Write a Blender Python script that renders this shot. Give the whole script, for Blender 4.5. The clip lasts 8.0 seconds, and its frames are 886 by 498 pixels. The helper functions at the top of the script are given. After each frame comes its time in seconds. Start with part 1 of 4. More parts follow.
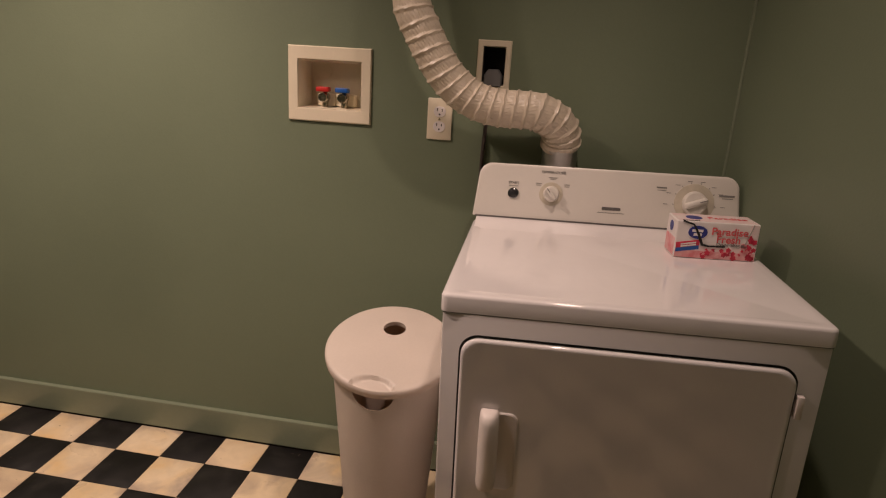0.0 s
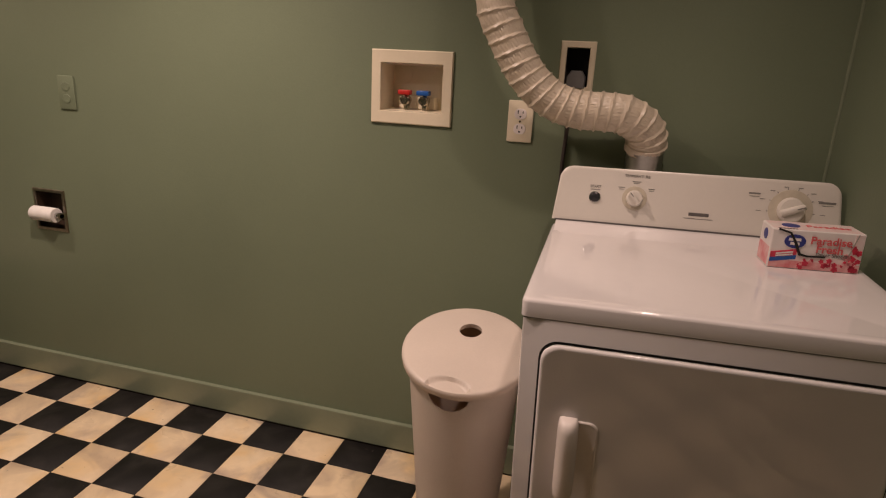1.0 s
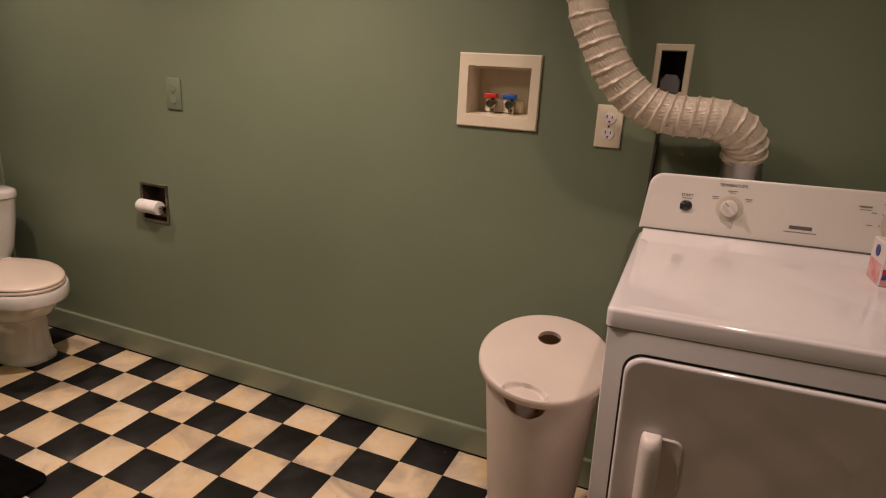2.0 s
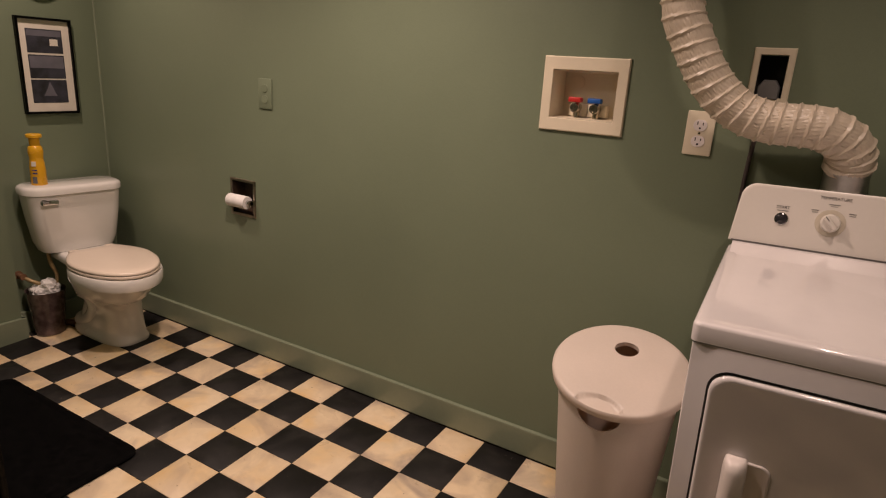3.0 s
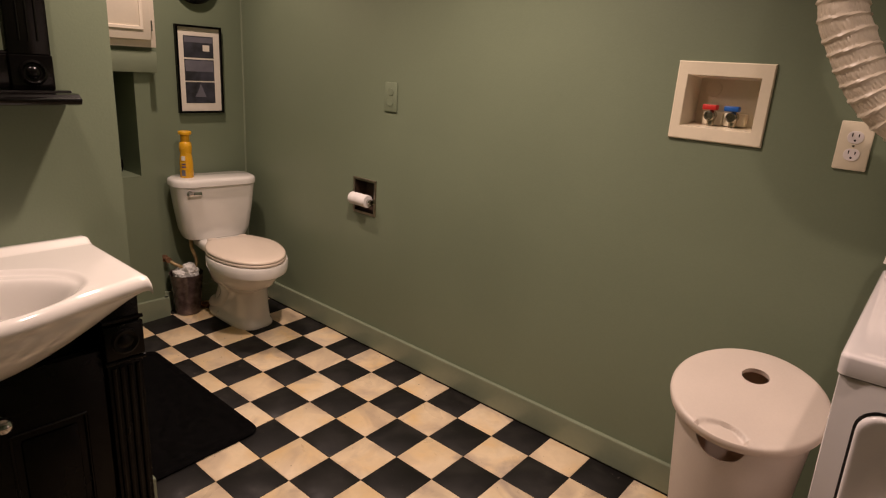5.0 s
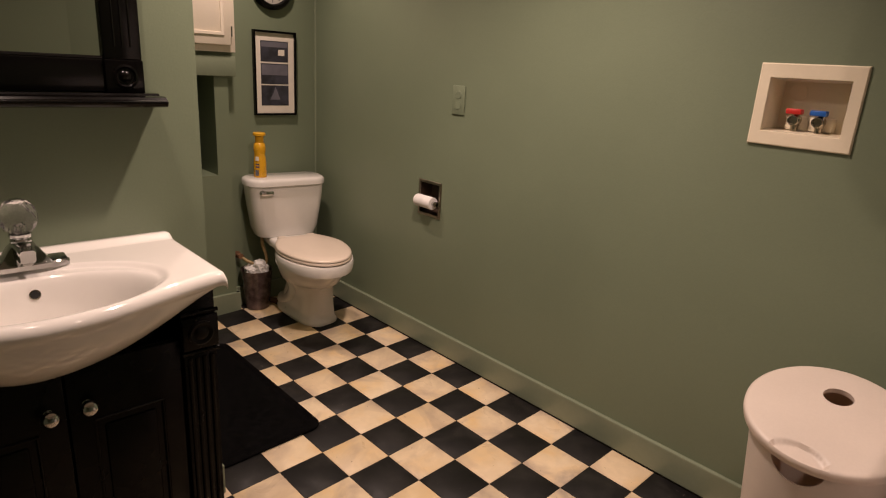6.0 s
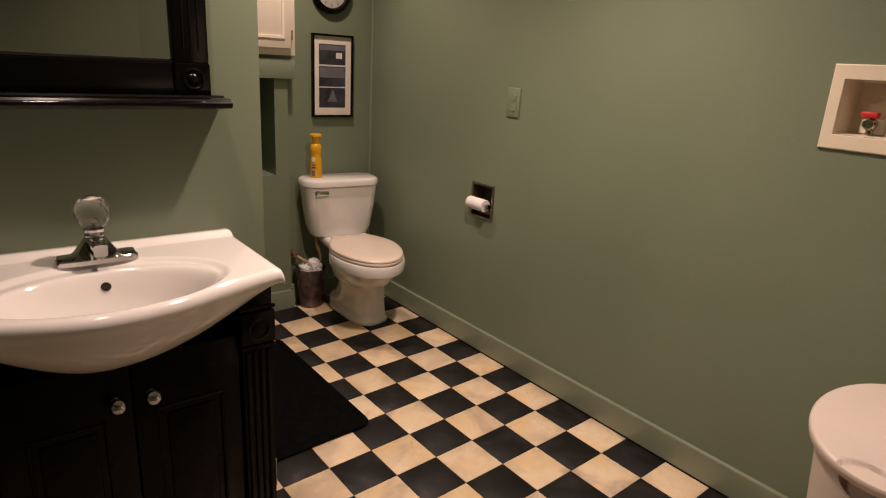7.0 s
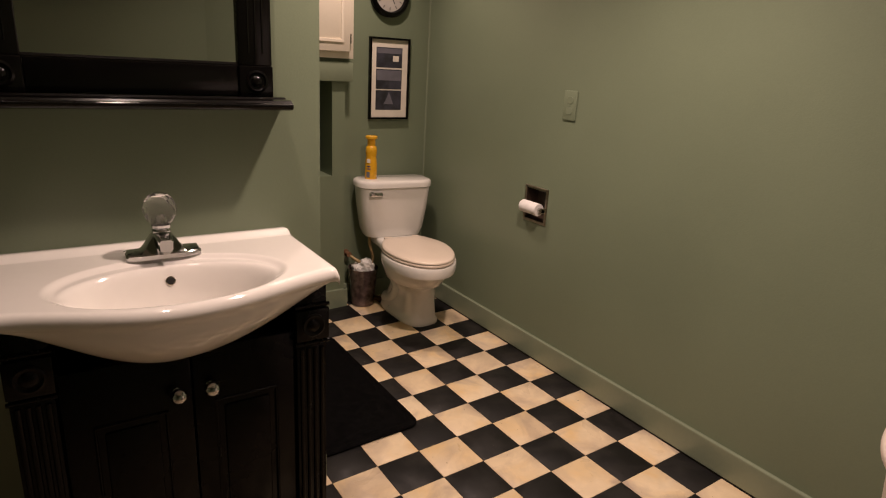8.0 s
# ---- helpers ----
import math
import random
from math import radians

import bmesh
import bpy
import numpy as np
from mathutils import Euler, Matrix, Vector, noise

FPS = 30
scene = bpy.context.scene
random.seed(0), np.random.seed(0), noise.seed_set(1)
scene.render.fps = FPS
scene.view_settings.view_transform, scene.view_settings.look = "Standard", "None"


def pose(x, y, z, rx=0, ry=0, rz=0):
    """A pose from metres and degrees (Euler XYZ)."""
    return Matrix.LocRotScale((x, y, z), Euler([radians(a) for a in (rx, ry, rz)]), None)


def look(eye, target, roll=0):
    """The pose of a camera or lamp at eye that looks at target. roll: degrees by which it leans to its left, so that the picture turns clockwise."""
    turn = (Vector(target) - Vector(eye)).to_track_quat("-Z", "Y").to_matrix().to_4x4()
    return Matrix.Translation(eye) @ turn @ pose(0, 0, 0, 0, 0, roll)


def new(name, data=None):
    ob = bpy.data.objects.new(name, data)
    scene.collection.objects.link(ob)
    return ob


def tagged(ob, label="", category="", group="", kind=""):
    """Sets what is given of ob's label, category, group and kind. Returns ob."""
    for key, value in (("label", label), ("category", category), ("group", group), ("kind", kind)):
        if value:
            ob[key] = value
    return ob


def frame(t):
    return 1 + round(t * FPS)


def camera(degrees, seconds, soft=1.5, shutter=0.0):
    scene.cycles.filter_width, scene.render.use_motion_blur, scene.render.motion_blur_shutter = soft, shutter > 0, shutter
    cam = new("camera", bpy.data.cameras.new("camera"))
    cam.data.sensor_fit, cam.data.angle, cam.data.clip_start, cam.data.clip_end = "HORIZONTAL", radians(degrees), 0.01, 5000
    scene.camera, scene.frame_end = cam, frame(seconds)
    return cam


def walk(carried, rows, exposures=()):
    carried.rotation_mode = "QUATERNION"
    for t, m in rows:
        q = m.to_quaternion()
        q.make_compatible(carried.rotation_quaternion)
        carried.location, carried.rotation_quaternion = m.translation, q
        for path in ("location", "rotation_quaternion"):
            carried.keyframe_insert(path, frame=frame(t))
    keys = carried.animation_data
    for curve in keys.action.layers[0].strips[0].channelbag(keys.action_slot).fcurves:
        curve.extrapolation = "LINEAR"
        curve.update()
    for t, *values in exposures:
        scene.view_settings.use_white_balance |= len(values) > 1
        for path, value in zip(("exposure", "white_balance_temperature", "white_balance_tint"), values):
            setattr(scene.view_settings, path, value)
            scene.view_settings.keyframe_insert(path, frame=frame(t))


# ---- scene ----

# ---- camera and walk ----
cam = camera(72.2, 8.0, soft=1.15)
PATH = [
    (0, (2.259, -1.568, 1.258), (1.971, 0.332, 0.706), 3.53),
    (0.5, (2.247, -1.570, 1.262), (1.858, 0.310, 0.703), 3.05),
    (1, (2.237, -1.571, 1.262), (1.726, 0.279, 0.699), 2.89),
    (1.5, (2.229, -1.573, 1.261), (1.602, 0.240, 0.698), 2.92),
    (3, (2.207, -1.582, 1.258), (1.255, 0.082, 0.691), 3.50),
    (3.5, (2.201, -1.585, 1.257), (1.172, 0.032, 0.688), 3.79),
    (4, (2.198, -1.585, 1.257), (1.101, -0.014, 0.686), 3.77),
    (4.5, (2.192, -1.590, 1.258), (1.028, -0.069, 0.684), 3.74),
    (6, (2.179, -1.601, 1.258), (0.795, -0.279, 0.679), 3.50),
    (6.5, (2.175, -1.605, 1.259), (0.733, -0.348, 0.677), 3.37),
    (7, (2.172, -1.608, 1.257), (0.682, -0.408, 0.676), 3.32),
    (7.5, (2.170, -1.610, 1.258), (0.630, -0.475, 0.675), 3.38),
    (8, (2.167, -1.613, 1.255), (0.579, -0.546, 0.674), 3.23),
]
walk(cam, [(t, look(e, g, r)) for t, e, g, r in PATH], [(0, -0.24), (3.5, -0.20), (6, -0.06), (8, -0.07)])

# ---- world and lamps ----
world = bpy.data.worlds.new("world")
scene.world = world
world.use_nodes = True
world.node_tree.nodes["Background"].inputs[0].default_value = (0.02, 0.02, 0.02, 1)
world.node_tree.nodes["Background"].inputs[1].default_value = 0.3

WARM = (1.0, 0.735, 0.62)


def downlight(name, x, y, watts, cone, blend=1.0):
    """A recessed ceiling can: a soft cone, straight down."""
    lamp = bpy.data.lights.new(name, "SPOT")
    lamp.energy, lamp.shadow_soft_size, lamp.color = watts, 0.035, WARM
    lamp.spot_size, lamp.spot_blend = radians(cone), blend
    ob = new(name, lamp)
    ob.location = (x, y, 2.17)
    return ob


downlight("toilet_downlight", -0.20, -0.42, 58, 136)
downlight("middle_downlight", 1.04, -0.57, 120, 135)
downlight("vanity_downlight", 0.98, -1.36, 24, 152, 0.6)
downlight("dryer_downlight", 2.36, -0.58, 34, 124)


# ---- materials ----
def mat(name, base, rough=0.5, metal=0.0, vary=0.08, scale=6.0, fine=60.0, bump=0.0, spec=0.5, tint=None, rand=0.0, coat=0.0):
    m = bpy.data.materials.new(name)
    m.use_nodes = True
    nt = m.node_tree
    b = nt.nodes["Principled BSDF"]
    b.inputs["Roughness"].default_value = rough
    b.inputs["Metallic"].default_value = metal
    b.inputs["Specular IOR Level"].default_value = spec
    b.inputs["Coat Weight"].default_value = coat
    b.inputs["Coat Roughness"].default_value = 0.08
    co = nt.nodes.new("ShaderNodeTexCoord")
    n1 = nt.nodes.new("ShaderNodeTexNoise")
    n1.inputs["Scale"].default_value, n1.inputs["Detail"].default_value = scale, 6
    n2 = nt.nodes.new("ShaderNodeTexNoise")
    n2.inputs["Scale"].default_value, n2.inputs["Detail"].default_value = fine, 4
    if rand:
        info = nt.nodes.new("ShaderNodeObjectInfo")
        off = nt.nodes.new("ShaderNodeVectorMath")
        off.operation = "MULTIPLY_ADD"
        comb = nt.nodes.new("ShaderNodeCombineXYZ")
        for i in range(3):
            nt.links.new(info.outputs["Random"], comb.inputs[i])
        nt.links.new(comb.outputs[0], off.inputs[0])
        off.inputs[1].default_value = (31.0, 17.0, 7.0)
        nt.links.new(co.outputs["Object"], off.inputs[2])
        nt.links.new(off.outputs[0], n1.inputs["Vector"])
        nt.links.new(off.outputs[0], n2.inputs["Vector"])
    else:
        nt.links.new(co.outputs["Object"], n1.inputs["Vector"])
        nt.links.new(co.outputs["Object"], n2.inputs["Vector"])
    ramp = nt.nodes.new("ShaderNodeValToRGB")
    ramp.color_ramp.elements[0].position, ramp.color_ramp.elements[1].position = 0.32, 0.68
    t = tint or tuple(c * (1 - vary * 2.5) for c in base)
    ramp.color_ramp.elements[0].color = (*t, 1)
    ramp.color_ramp.elements[1].color = (*base, 1)
    nt.links.new(n1.outputs["Fac"], ramp.inputs[0])
    mix = nt.nodes.new("ShaderNodeMix")
    mix.data_type, mix.blend_type = "RGBA", "MULTIPLY"
    mix.inputs["Factor"].default_value = 1.0
    r2 = nt.nodes.new("ShaderNodeMapRange")
    r2.inputs["To Min"].default_value, r2.inputs["To Max"].default_value = 1 - vary, 1 + vary
    nt.links.new(n2.outputs["Fac"], r2.inputs["Value"])
    nt.links.new(ramp.outputs[0], mix.inputs["A"])
    nt.links.new(r2.outputs[0], mix.inputs["B"])
    last = mix.outputs["Result"]
    if rand:
        m2 = nt.nodes.new("ShaderNodeMix")
        m2.data_type, m2.blend_type = "RGBA", "MULTIPLY"
        m2.inputs["Factor"].default_value = 1.0
        r3 = nt.nodes.new("ShaderNodeMapRange")
        r3.inputs["To Min"].default_value, r3.inputs["To Max"].default_value = 1 - rand, 1.0
        nt.links.new(info.outputs["Random"], r3.inputs["Value"])
        nt.links.new(last, m2.inputs["A"])
        nt.links.new(r3.outputs[0], m2.inputs["B"])
        last = m2.outputs["Result"]
    nt.links.new(last, b.inputs["Base Color"])
    r4 = nt.nodes.new("ShaderNodeMapRange")
    r4.inputs["To Min"].default_value, r4.inputs["To Max"].default_value = max(0.02, rough * 0.8), min(1, rough * 1.2)
    nt.links.new(n1.outputs["Fac"], r4.inputs["Value"])
    nt.links.new(r4.outputs[0], b.inputs["Roughness"])
    if bump:
        bp = nt.nodes.new("ShaderNodeBump")
        bp.inputs["Strength"].default_value, bp.inputs["Distance"].default_value = bump, 0.002
        nt.links.new(n2.outputs["Fac"], bp.inputs["Height"])
        nt.links.new(bp.outputs[0], b.inputs["Normal"])
    return m


def vinyl(name, base, warm, smear, speck, rough, smear_at, most, rand):
    """A worn vinyl tile: cloudy marbling, grey smears, small dark specks, each tile a little different."""
    m = bpy.data.materials.new(name)
    m.use_nodes = True
    nt = m.node_tree
    b = nt.nodes["Principled BSDF"]
    b.inputs["Specular IOR Level"].default_value = 0.28
    co, info = nt.nodes.new("ShaderNodeTexCoord"), nt.nodes.new("ShaderNodeObjectInfo")
    off = nt.nodes.new("ShaderNodeVectorMath")
    off.operation = "MULTIPLY_ADD"
    nt.links.new(info.outputs["Random"], off.inputs[0])
    off.inputs[1].default_value = (37.0, 19.0, 7.0)
    nt.links.new(co.outputs["Object"], off.inputs[2])

    def cloud(scale, detail, warp=0.0, lo=0.35, hi=0.65, top=1.0):
        n = nt.nodes.new("ShaderNodeTexNoise")
        n.inputs["Scale"].default_value, n.inputs["Detail"].default_value, n.inputs["Distortion"].default_value = scale, detail, warp
        nt.links.new(off.outputs[0], n.inputs["Vector"])
        r = nt.nodes.new("ShaderNodeMapRange")
        r.inputs["From Min"].default_value, r.inputs["From Max"].default_value, r.inputs["To Max"].default_value = lo, hi, top
        nt.links.new(n.outputs["Fac"], r.inputs["Value"])
        return r.outputs[0]

    def blend(fac, a, colour, kind="MIX"):
        x = nt.nodes.new("ShaderNodeMix")
        x.data_type, x.blend_type = "RGBA", kind
        nt.links.new(fac, x.inputs["Factor"])
        if hasattr(a, "default_value"):
            nt.links.new(a, x.inputs["A"])
        else:
            x.inputs["A"].default_value = (*a, 1)
        x.inputs["B"].default_value = (*colour, 1)
        return x.outputs["Result"]

    last = blend(cloud(5, 4, 0.4, 0.46, 0.66), base, warm)
    last = blend(cloud(6.5, 5, 0.7, smear_at, smear_at + 0.18, most), last, smear)
    last = blend(cloud(26, 6, 0.5, 0.38, 0.68, 0.45), last, tuple(c * 0.78 for c in base))
    last = blend(cloud(70, 2, 0.0, 0.745, 0.775, 0.8), last, speck)
    shade = nt.nodes.new("ShaderNodeMapRange")
    shade.inputs["To Max"].default_value = rand
    nt.links.new(info.outputs["Random"], shade.inputs["Value"])
    last = blend(shade.outputs[0], last, tuple(c * k for c, k in zip(base, (0.80, 0.72, 0.60))))
    nt.links.new(last, b.inputs["Base Color"])
    rr = nt.nodes.new("ShaderNodeMapRange")
    rr.inputs["To Min"].default_value, rr.inputs["To Max"].default_value = rough * 0.85, rough * 1.35
    nt.links.new(cloud(9, 6, 0.8), rr.inputs["Value"])
    nt.links.new(rr.outputs[0], b.inputs["Roughness"])
    bp = nt.nodes.new("ShaderNodeBump")
    bp.inputs["Strength"].default_value, bp.inputs["Distance"].default_value = 0.10, 0.002
    nt.links.new(cloud(30, 5), bp.inputs["Height"])
    nt.links.new(bp.outputs[0], b.inputs["Normal"])
    return m


M_CREAM = vinyl("cream_vinyl", (0.81, 0.67, 0.47), (0.75, 0.54, 0.27), (0.38, 0.31, 0.26), (0.10, 0.07, 0.05), 0.32, 0.465, 0.85, 0.40)
M_BLACK = vinyl("black_vinyl", (0.0095, 0.009, 0.009), (0.013, 0.012, 0.011), (0.030, 0.028, 0.026), (0.12, 0.10, 0.09), 0.46, 0.47, 0.8, 0.3)
M_WALL = mat("sage_paint", (0.188, 0.228, 0.151), 0.40, vary=0.045, scale=1.4, fine=170, bump=0.15)
M_TRIM = mat("sage_gloss_paint", (0.235, 0.272, 0.190), 0.24, vary=0.05, scale=4, fine=90, bump=0.06)
M_CEIL = mat("ceiling_paint", (0.62, 0.60, 0.54), 0.8, vary=0.05, scale=3, fine=120, bump=0.2)
M_SLAB = mat("floor_adhesive", (0.03, 0.025, 0.02), 0.8, vary=0.2, scale=9)
M_WHITE = mat("white_enamel", (0.80, 0.76, 0.76), 0.09, vary=0.02, scale=3, fine=40, coat=0.5)
M_CONS = mat("console_plastic", (0.78, 0.74, 0.68), 0.32, vary=0.02, scale=4, fine=120)
M_PLAST = mat("white_plastic", (0.78, 0.71, 0.67), 0.42, vary=0.03, scale=5, fine=160, bump=0.06)
M_HAMP = mat("thin_white_plastic", (0.78, 0.70, 0.62), 0.42, vary=0.04, scale=5, fine=160, bump=0.08)
_nt = M_HAMP.node_tree
_glow = _nt.nodes.new("ShaderNodeBsdfTranslucent")
_glow.inputs["Color"].default_value = (0.75, 0.55, 0.42, 1)
_mix = _nt.nodes.new("ShaderNodeMixShader")
_mix.inputs[0].default_value = 0.22
_nt.links.new(_nt.nodes["Principled BSDF"].outputs[0], _mix.inputs[1])
_nt.links.new(_glow.outputs[0], _mix.inputs[2])
_nt.links.new(_mix.outputs[0], _nt.nodes["Material Output"].inputs[0])
M_IVORY = mat("ivory_plastic", (0.78, 0.70, 0.54), 0.35, vary=0.03, scale=8, fine=120)
M_PORC = mat("porcelain", (0.83, 0.80, 0.76), 0.07, vary=0.02, scale=3, fine=40, coat=0.6)
M_SEAT = mat("seat_plastic", (0.78, 0.67, 0.56), 0.22, vary=0.02, scale=3, fine=50)
M_DUCT = mat("duct_vinyl", (0.68, 0.59, 0.47), 0.36, vary=0.06, scale=20, fine=140, bump=0.3)
M_GALV = mat("galvanised_steel", (0.50, 0.49, 0.46), 0.38, 1.0, vary=0.12, scale=25, fine=90)
M_CHROME = mat("chrome", (0.62, 0.62, 0.62), 0.10, 1.0, vary=0.03, scale=10)
M_DARK = mat("dark_gap", (0.012, 0.011, 0.010), 0.7, vary=0.2)
M_ESPR = mat("espresso_wood", (0.0030, 0.0026, 0.0025), 0.27, vary=0.2, scale=8, fine=60, bump=0.04, spec=0.16)
M_ESPG = mat("polished_espresso_wood", (0.0035, 0.0030, 0.0028), 0.17, vary=0.15, scale=8, fine=60, bump=0.02, spec=0.32)
M_RUBBER = mat("grey_rubber", (0.17, 0.17, 0.17), 0.55, vary=0.08, scale=20)
M_BALL = mat("dark_gloss_plastic", (0.035, 0.035, 0.038), 0.16, vary=0.05, scale=20)
M_DIAL = mat("grey_card", (0.46, 0.43, 0.39), 0.5, vary=0.04, scale=12)
M_CORD = mat("brown_cord", (0.06, 0.045, 0.04), 0.5, vary=0.1, scale=20)
M_RED = mat("red_plastic", (0.55, 0.03, 0.025), 0.35, vary=0.05)
M_BLUE = mat("blue_plastic", (0.02, 0.11, 0.42), 0.35, vary=0.05)
M_BRASS = mat("nickel_brass", (0.55, 0.50, 0.40), 0.25, 1.0, vary=0.08, scale=30)
M_PAPER = mat("tissue_paper", (0.82, 0.80, 0.78), 0.9, vary=0.04, scale=30, fine=200, bump=0.3)
M_MAT = mat("black_pile", (0.0036, 0.0033, 0.0036), 0.95, vary=0.35, scale=40, fine=500, bump=1.0, spec=0.06)
M_YELLOW = mat("yellow_can", (0.80, 0.42, 0.02), 0.28, vary=0.04, scale=12)
M_CABW = mat("cream_cabinet_paint", (0.80, 0.72, 0.60), 0.35, vary=0.03, scale=5, fine=100, bump=0.05)
M_MATTE = mat("mat_board", (0.78, 0.72, 0.62), 0.8, vary=0.03, scale=20)
M_PINK = mat("pink_print", (0.74, 0.22, 0.24), 0.4, vary=0.1, scale=40, tint=(0.84, 0.52, 0.52))
M_BLUSH = mat("blush_print", (0.80, 0.58, 0.57), 0.4, vary=0.08, scale=30, tint=(0.84, 0.74, 0.72))
M_CARD = mat("white_card", (0.84, 0.78, 0.76), 0.45, vary=0.03, scale=20)
M_SALMON = mat("salmon_print", (0.74, 0.13, 0.14), 0.4, vary=0.06, scale=60)
M_NAVY = mat("navy_print", (0.03, 0.04, 0.25), 0.4, vary=0.05)
M_ROSE = mat("rose_print", (0.72, 0.04, 0.09), 0.4, vary=0.15, scale=60)
M_GREYINK = mat("grey_ink", (0.14, 0.13, 0.125), 0.6, vary=0.05)
M_INK = mat("faded_ink", (0.26, 0.25, 0.235), 0.5, vary=0.08, scale=60)
M_GOLD = mat("dial_ring", (0.66, 0.60, 0.49), 0.35, vary=0.05, scale=30)
M_PHOTO = mat("dark_photo", (0.055, 0.055, 0.075), 0.35, vary=0.3, scale=22, fine=60, tint=(0.02, 0.02, 0.025))
M_SKYPH = mat("pale_photo", (0.17, 0.165, 0.20), 0.35, vary=0.1, scale=12)
M_BASKET = mat("smoky_plastic", (0.17, 0.12, 0.115), 0.22, vary=0.25, scale=24, fine=70, tint=(0.045, 0.028, 0.026))
M_HOSE = mat("braided_hose", (0.50, 0.36, 0.18), 0.45, 0.3, vary=0.2, scale=80, fine=300)
M_WOODB = mat("raw_wood_scrap", (0.28, 0.14, 0.07), 0.7, vary=0.2, scale=20)

M_BRONZE = mat("dull_bronze", (0.42, 0.36, 0.29), 0.30, 1.0, vary=0.12, scale=30)
M_BROWN = mat("brown_enamel", (0.045, 0.028, 0.018), 0.35, vary=0.2, scale=20)
M_MIRROR = bpy.data.materials.new("mirror_glass")
M_MIRROR.use_nodes = True
_b = M_MIRROR.node_tree.nodes["Principled BSDF"]
_b.inputs["Base Color"].default_value = (0.80, 0.82, 0.80, 1)
_b.inputs["Metallic"].default_value, _b.inputs["Roughness"].default_value = 1.0, 0.02
M_CRYSTAL = bpy.data.materials.new("clear_acrylic")
M_CRYSTAL.use_nodes = True
_b = M_CRYSTAL.node_tree.nodes["Principled BSDF"]
_b.inputs["Transmission Weight"].default_value, _b.inputs["Roughness"].default_value = 0.96, 0.0
_b.inputs["Base Color"].default_value = (0.95, 0.94, 0.92, 1)
_b.inputs["IOR"].default_value = 1.49


# ---- building helpers ----
def smooth(me, deg=35):
    for p in me.polygons:
        p.use_smooth = True
    me.set_sharp_from_angle(angle=radians(deg))


def mesh_of(name, bm, material, deg=35):
    bmesh.ops.recalc_face_normals(bm, faces=bm.faces)
    me = bpy.data.meshes.new(name)
    bm.to_mesh(me)
    bm.free()
    me.materials.append(material)
    smooth(me, deg)
    return me


def thing(name, m, label, category, group="", kind=""):
    ob = new(name)
    ob.empty_display_size = 0.05
    ob.matrix_basis = m
    return tagged(ob, label, category, group, kind)


def part(name, bm, material, parent, label="", deg=35, kind=""):
    ob = new(name, mesh_of(name, bm, material, deg))
    ob.parent = parent
    return tagged(ob, label, kind=kind)


def solo(name, bm, material, m, label, category, group="", kind="", deg=35):
    ob = new(name, mesh_of(name, bm, material, deg))
    ob.matrix_basis = m
    return tagged(ob, label, category, group, kind)


def box(bm, x0, x1, y0, y1, z0, z1, bev=0.0, seg=2):
    r = bmesh.ops.create_cube(bm, size=1.0)
    vs = r["verts"]
    for v in vs:
        v.co = Vector((x0 + (v.co.x + 0.5) * (x1 - x0), y0 + (v.co.y + 0.5) * (y1 - y0), z0 + (v.co.z + 0.5) * (z1 - z0)))
    if bev:
        es = {e for v in vs for e in v.link_edges}
        bmesh.ops.bevel(bm, geom=list(es), offset=bev, segments=seg, profile=0.5, affect="EDGES")
    return bm


def boxed(*a, **k):
    return box(bmesh.new(), *a, **k)


def ring_loft(bm, rings, cap0=True, cap1=True):
    rows = [[bm.verts.new(p) for p in r] for r in rings]
    n = len(rows[0])
    for a, b in zip(rows, rows[1:]):
        for i in range(n):
            j = (i + 1) % n
            bm.faces.new((a[i], a[j], b[j], b[i]))
    if cap0:
        bm.faces.new(list(reversed(rows[0])))
    if cap1:
        bm.faces.new(rows[-1])
    return bm


def lathe(profile, seg=40, m=Matrix(), cap0=True, cap1=True, bm=None):
    """profile: (radius, height) pairs turned about z."""
    bm = bm or bmesh.new()
    rings = [[m @ Vector((r * math.cos(2 * math.pi * i / seg), r * math.sin(2 * math.pi * i / seg), z)) for i in range(seg)] for r, z in profile]
    return ring_loft(bm, rings, cap0, cap1)


def frames_along(pts):
    out = []
    side = None
    for i, p in enumerate(pts):
        d = (pts[min(i + 1, len(pts) - 1)] - pts[max(i - 1, 0)]).normalized()
        if side is None:
            side = d.orthogonal().normalized()
        side = (side - d * side.dot(d)).normalized()
        out.append((p, side, d.cross(side)))
    return out


def spline(keys, n):
    """A smooth line through the keys (Catmull-Rom), n steps a span."""
    k = [Vector(p) for p in keys]
    k = [2 * k[0] - k[1], *k, 2 * k[-1] - k[-2]]
    out = []
    for a, b, c, d in zip(k, k[1:], k[2:], k[3:]):
        for i in range(n):
            t = i / n
            out.append(0.5 * (2 * b + (c - a) * t + (2 * a - 5 * b + 4 * c - d) * t * t + (3 * b - a - 3 * c + d) * t ** 3))
    return out + [k[-2]]


def tube(pts, radius, seg=14, bm=None):
    bm = bm or bmesh.new()
    rr = radius if callable(radius) else (lambda i: radius)
    rings = [[p + (u * math.cos(2 * math.pi * j / seg) + w * math.sin(2 * math.pi * j / seg)) * rr(i) for j in range(seg)]
             for i, (p, u, w) in enumerate(frames_along(pts))]
    return ring_loft(bm, rings)


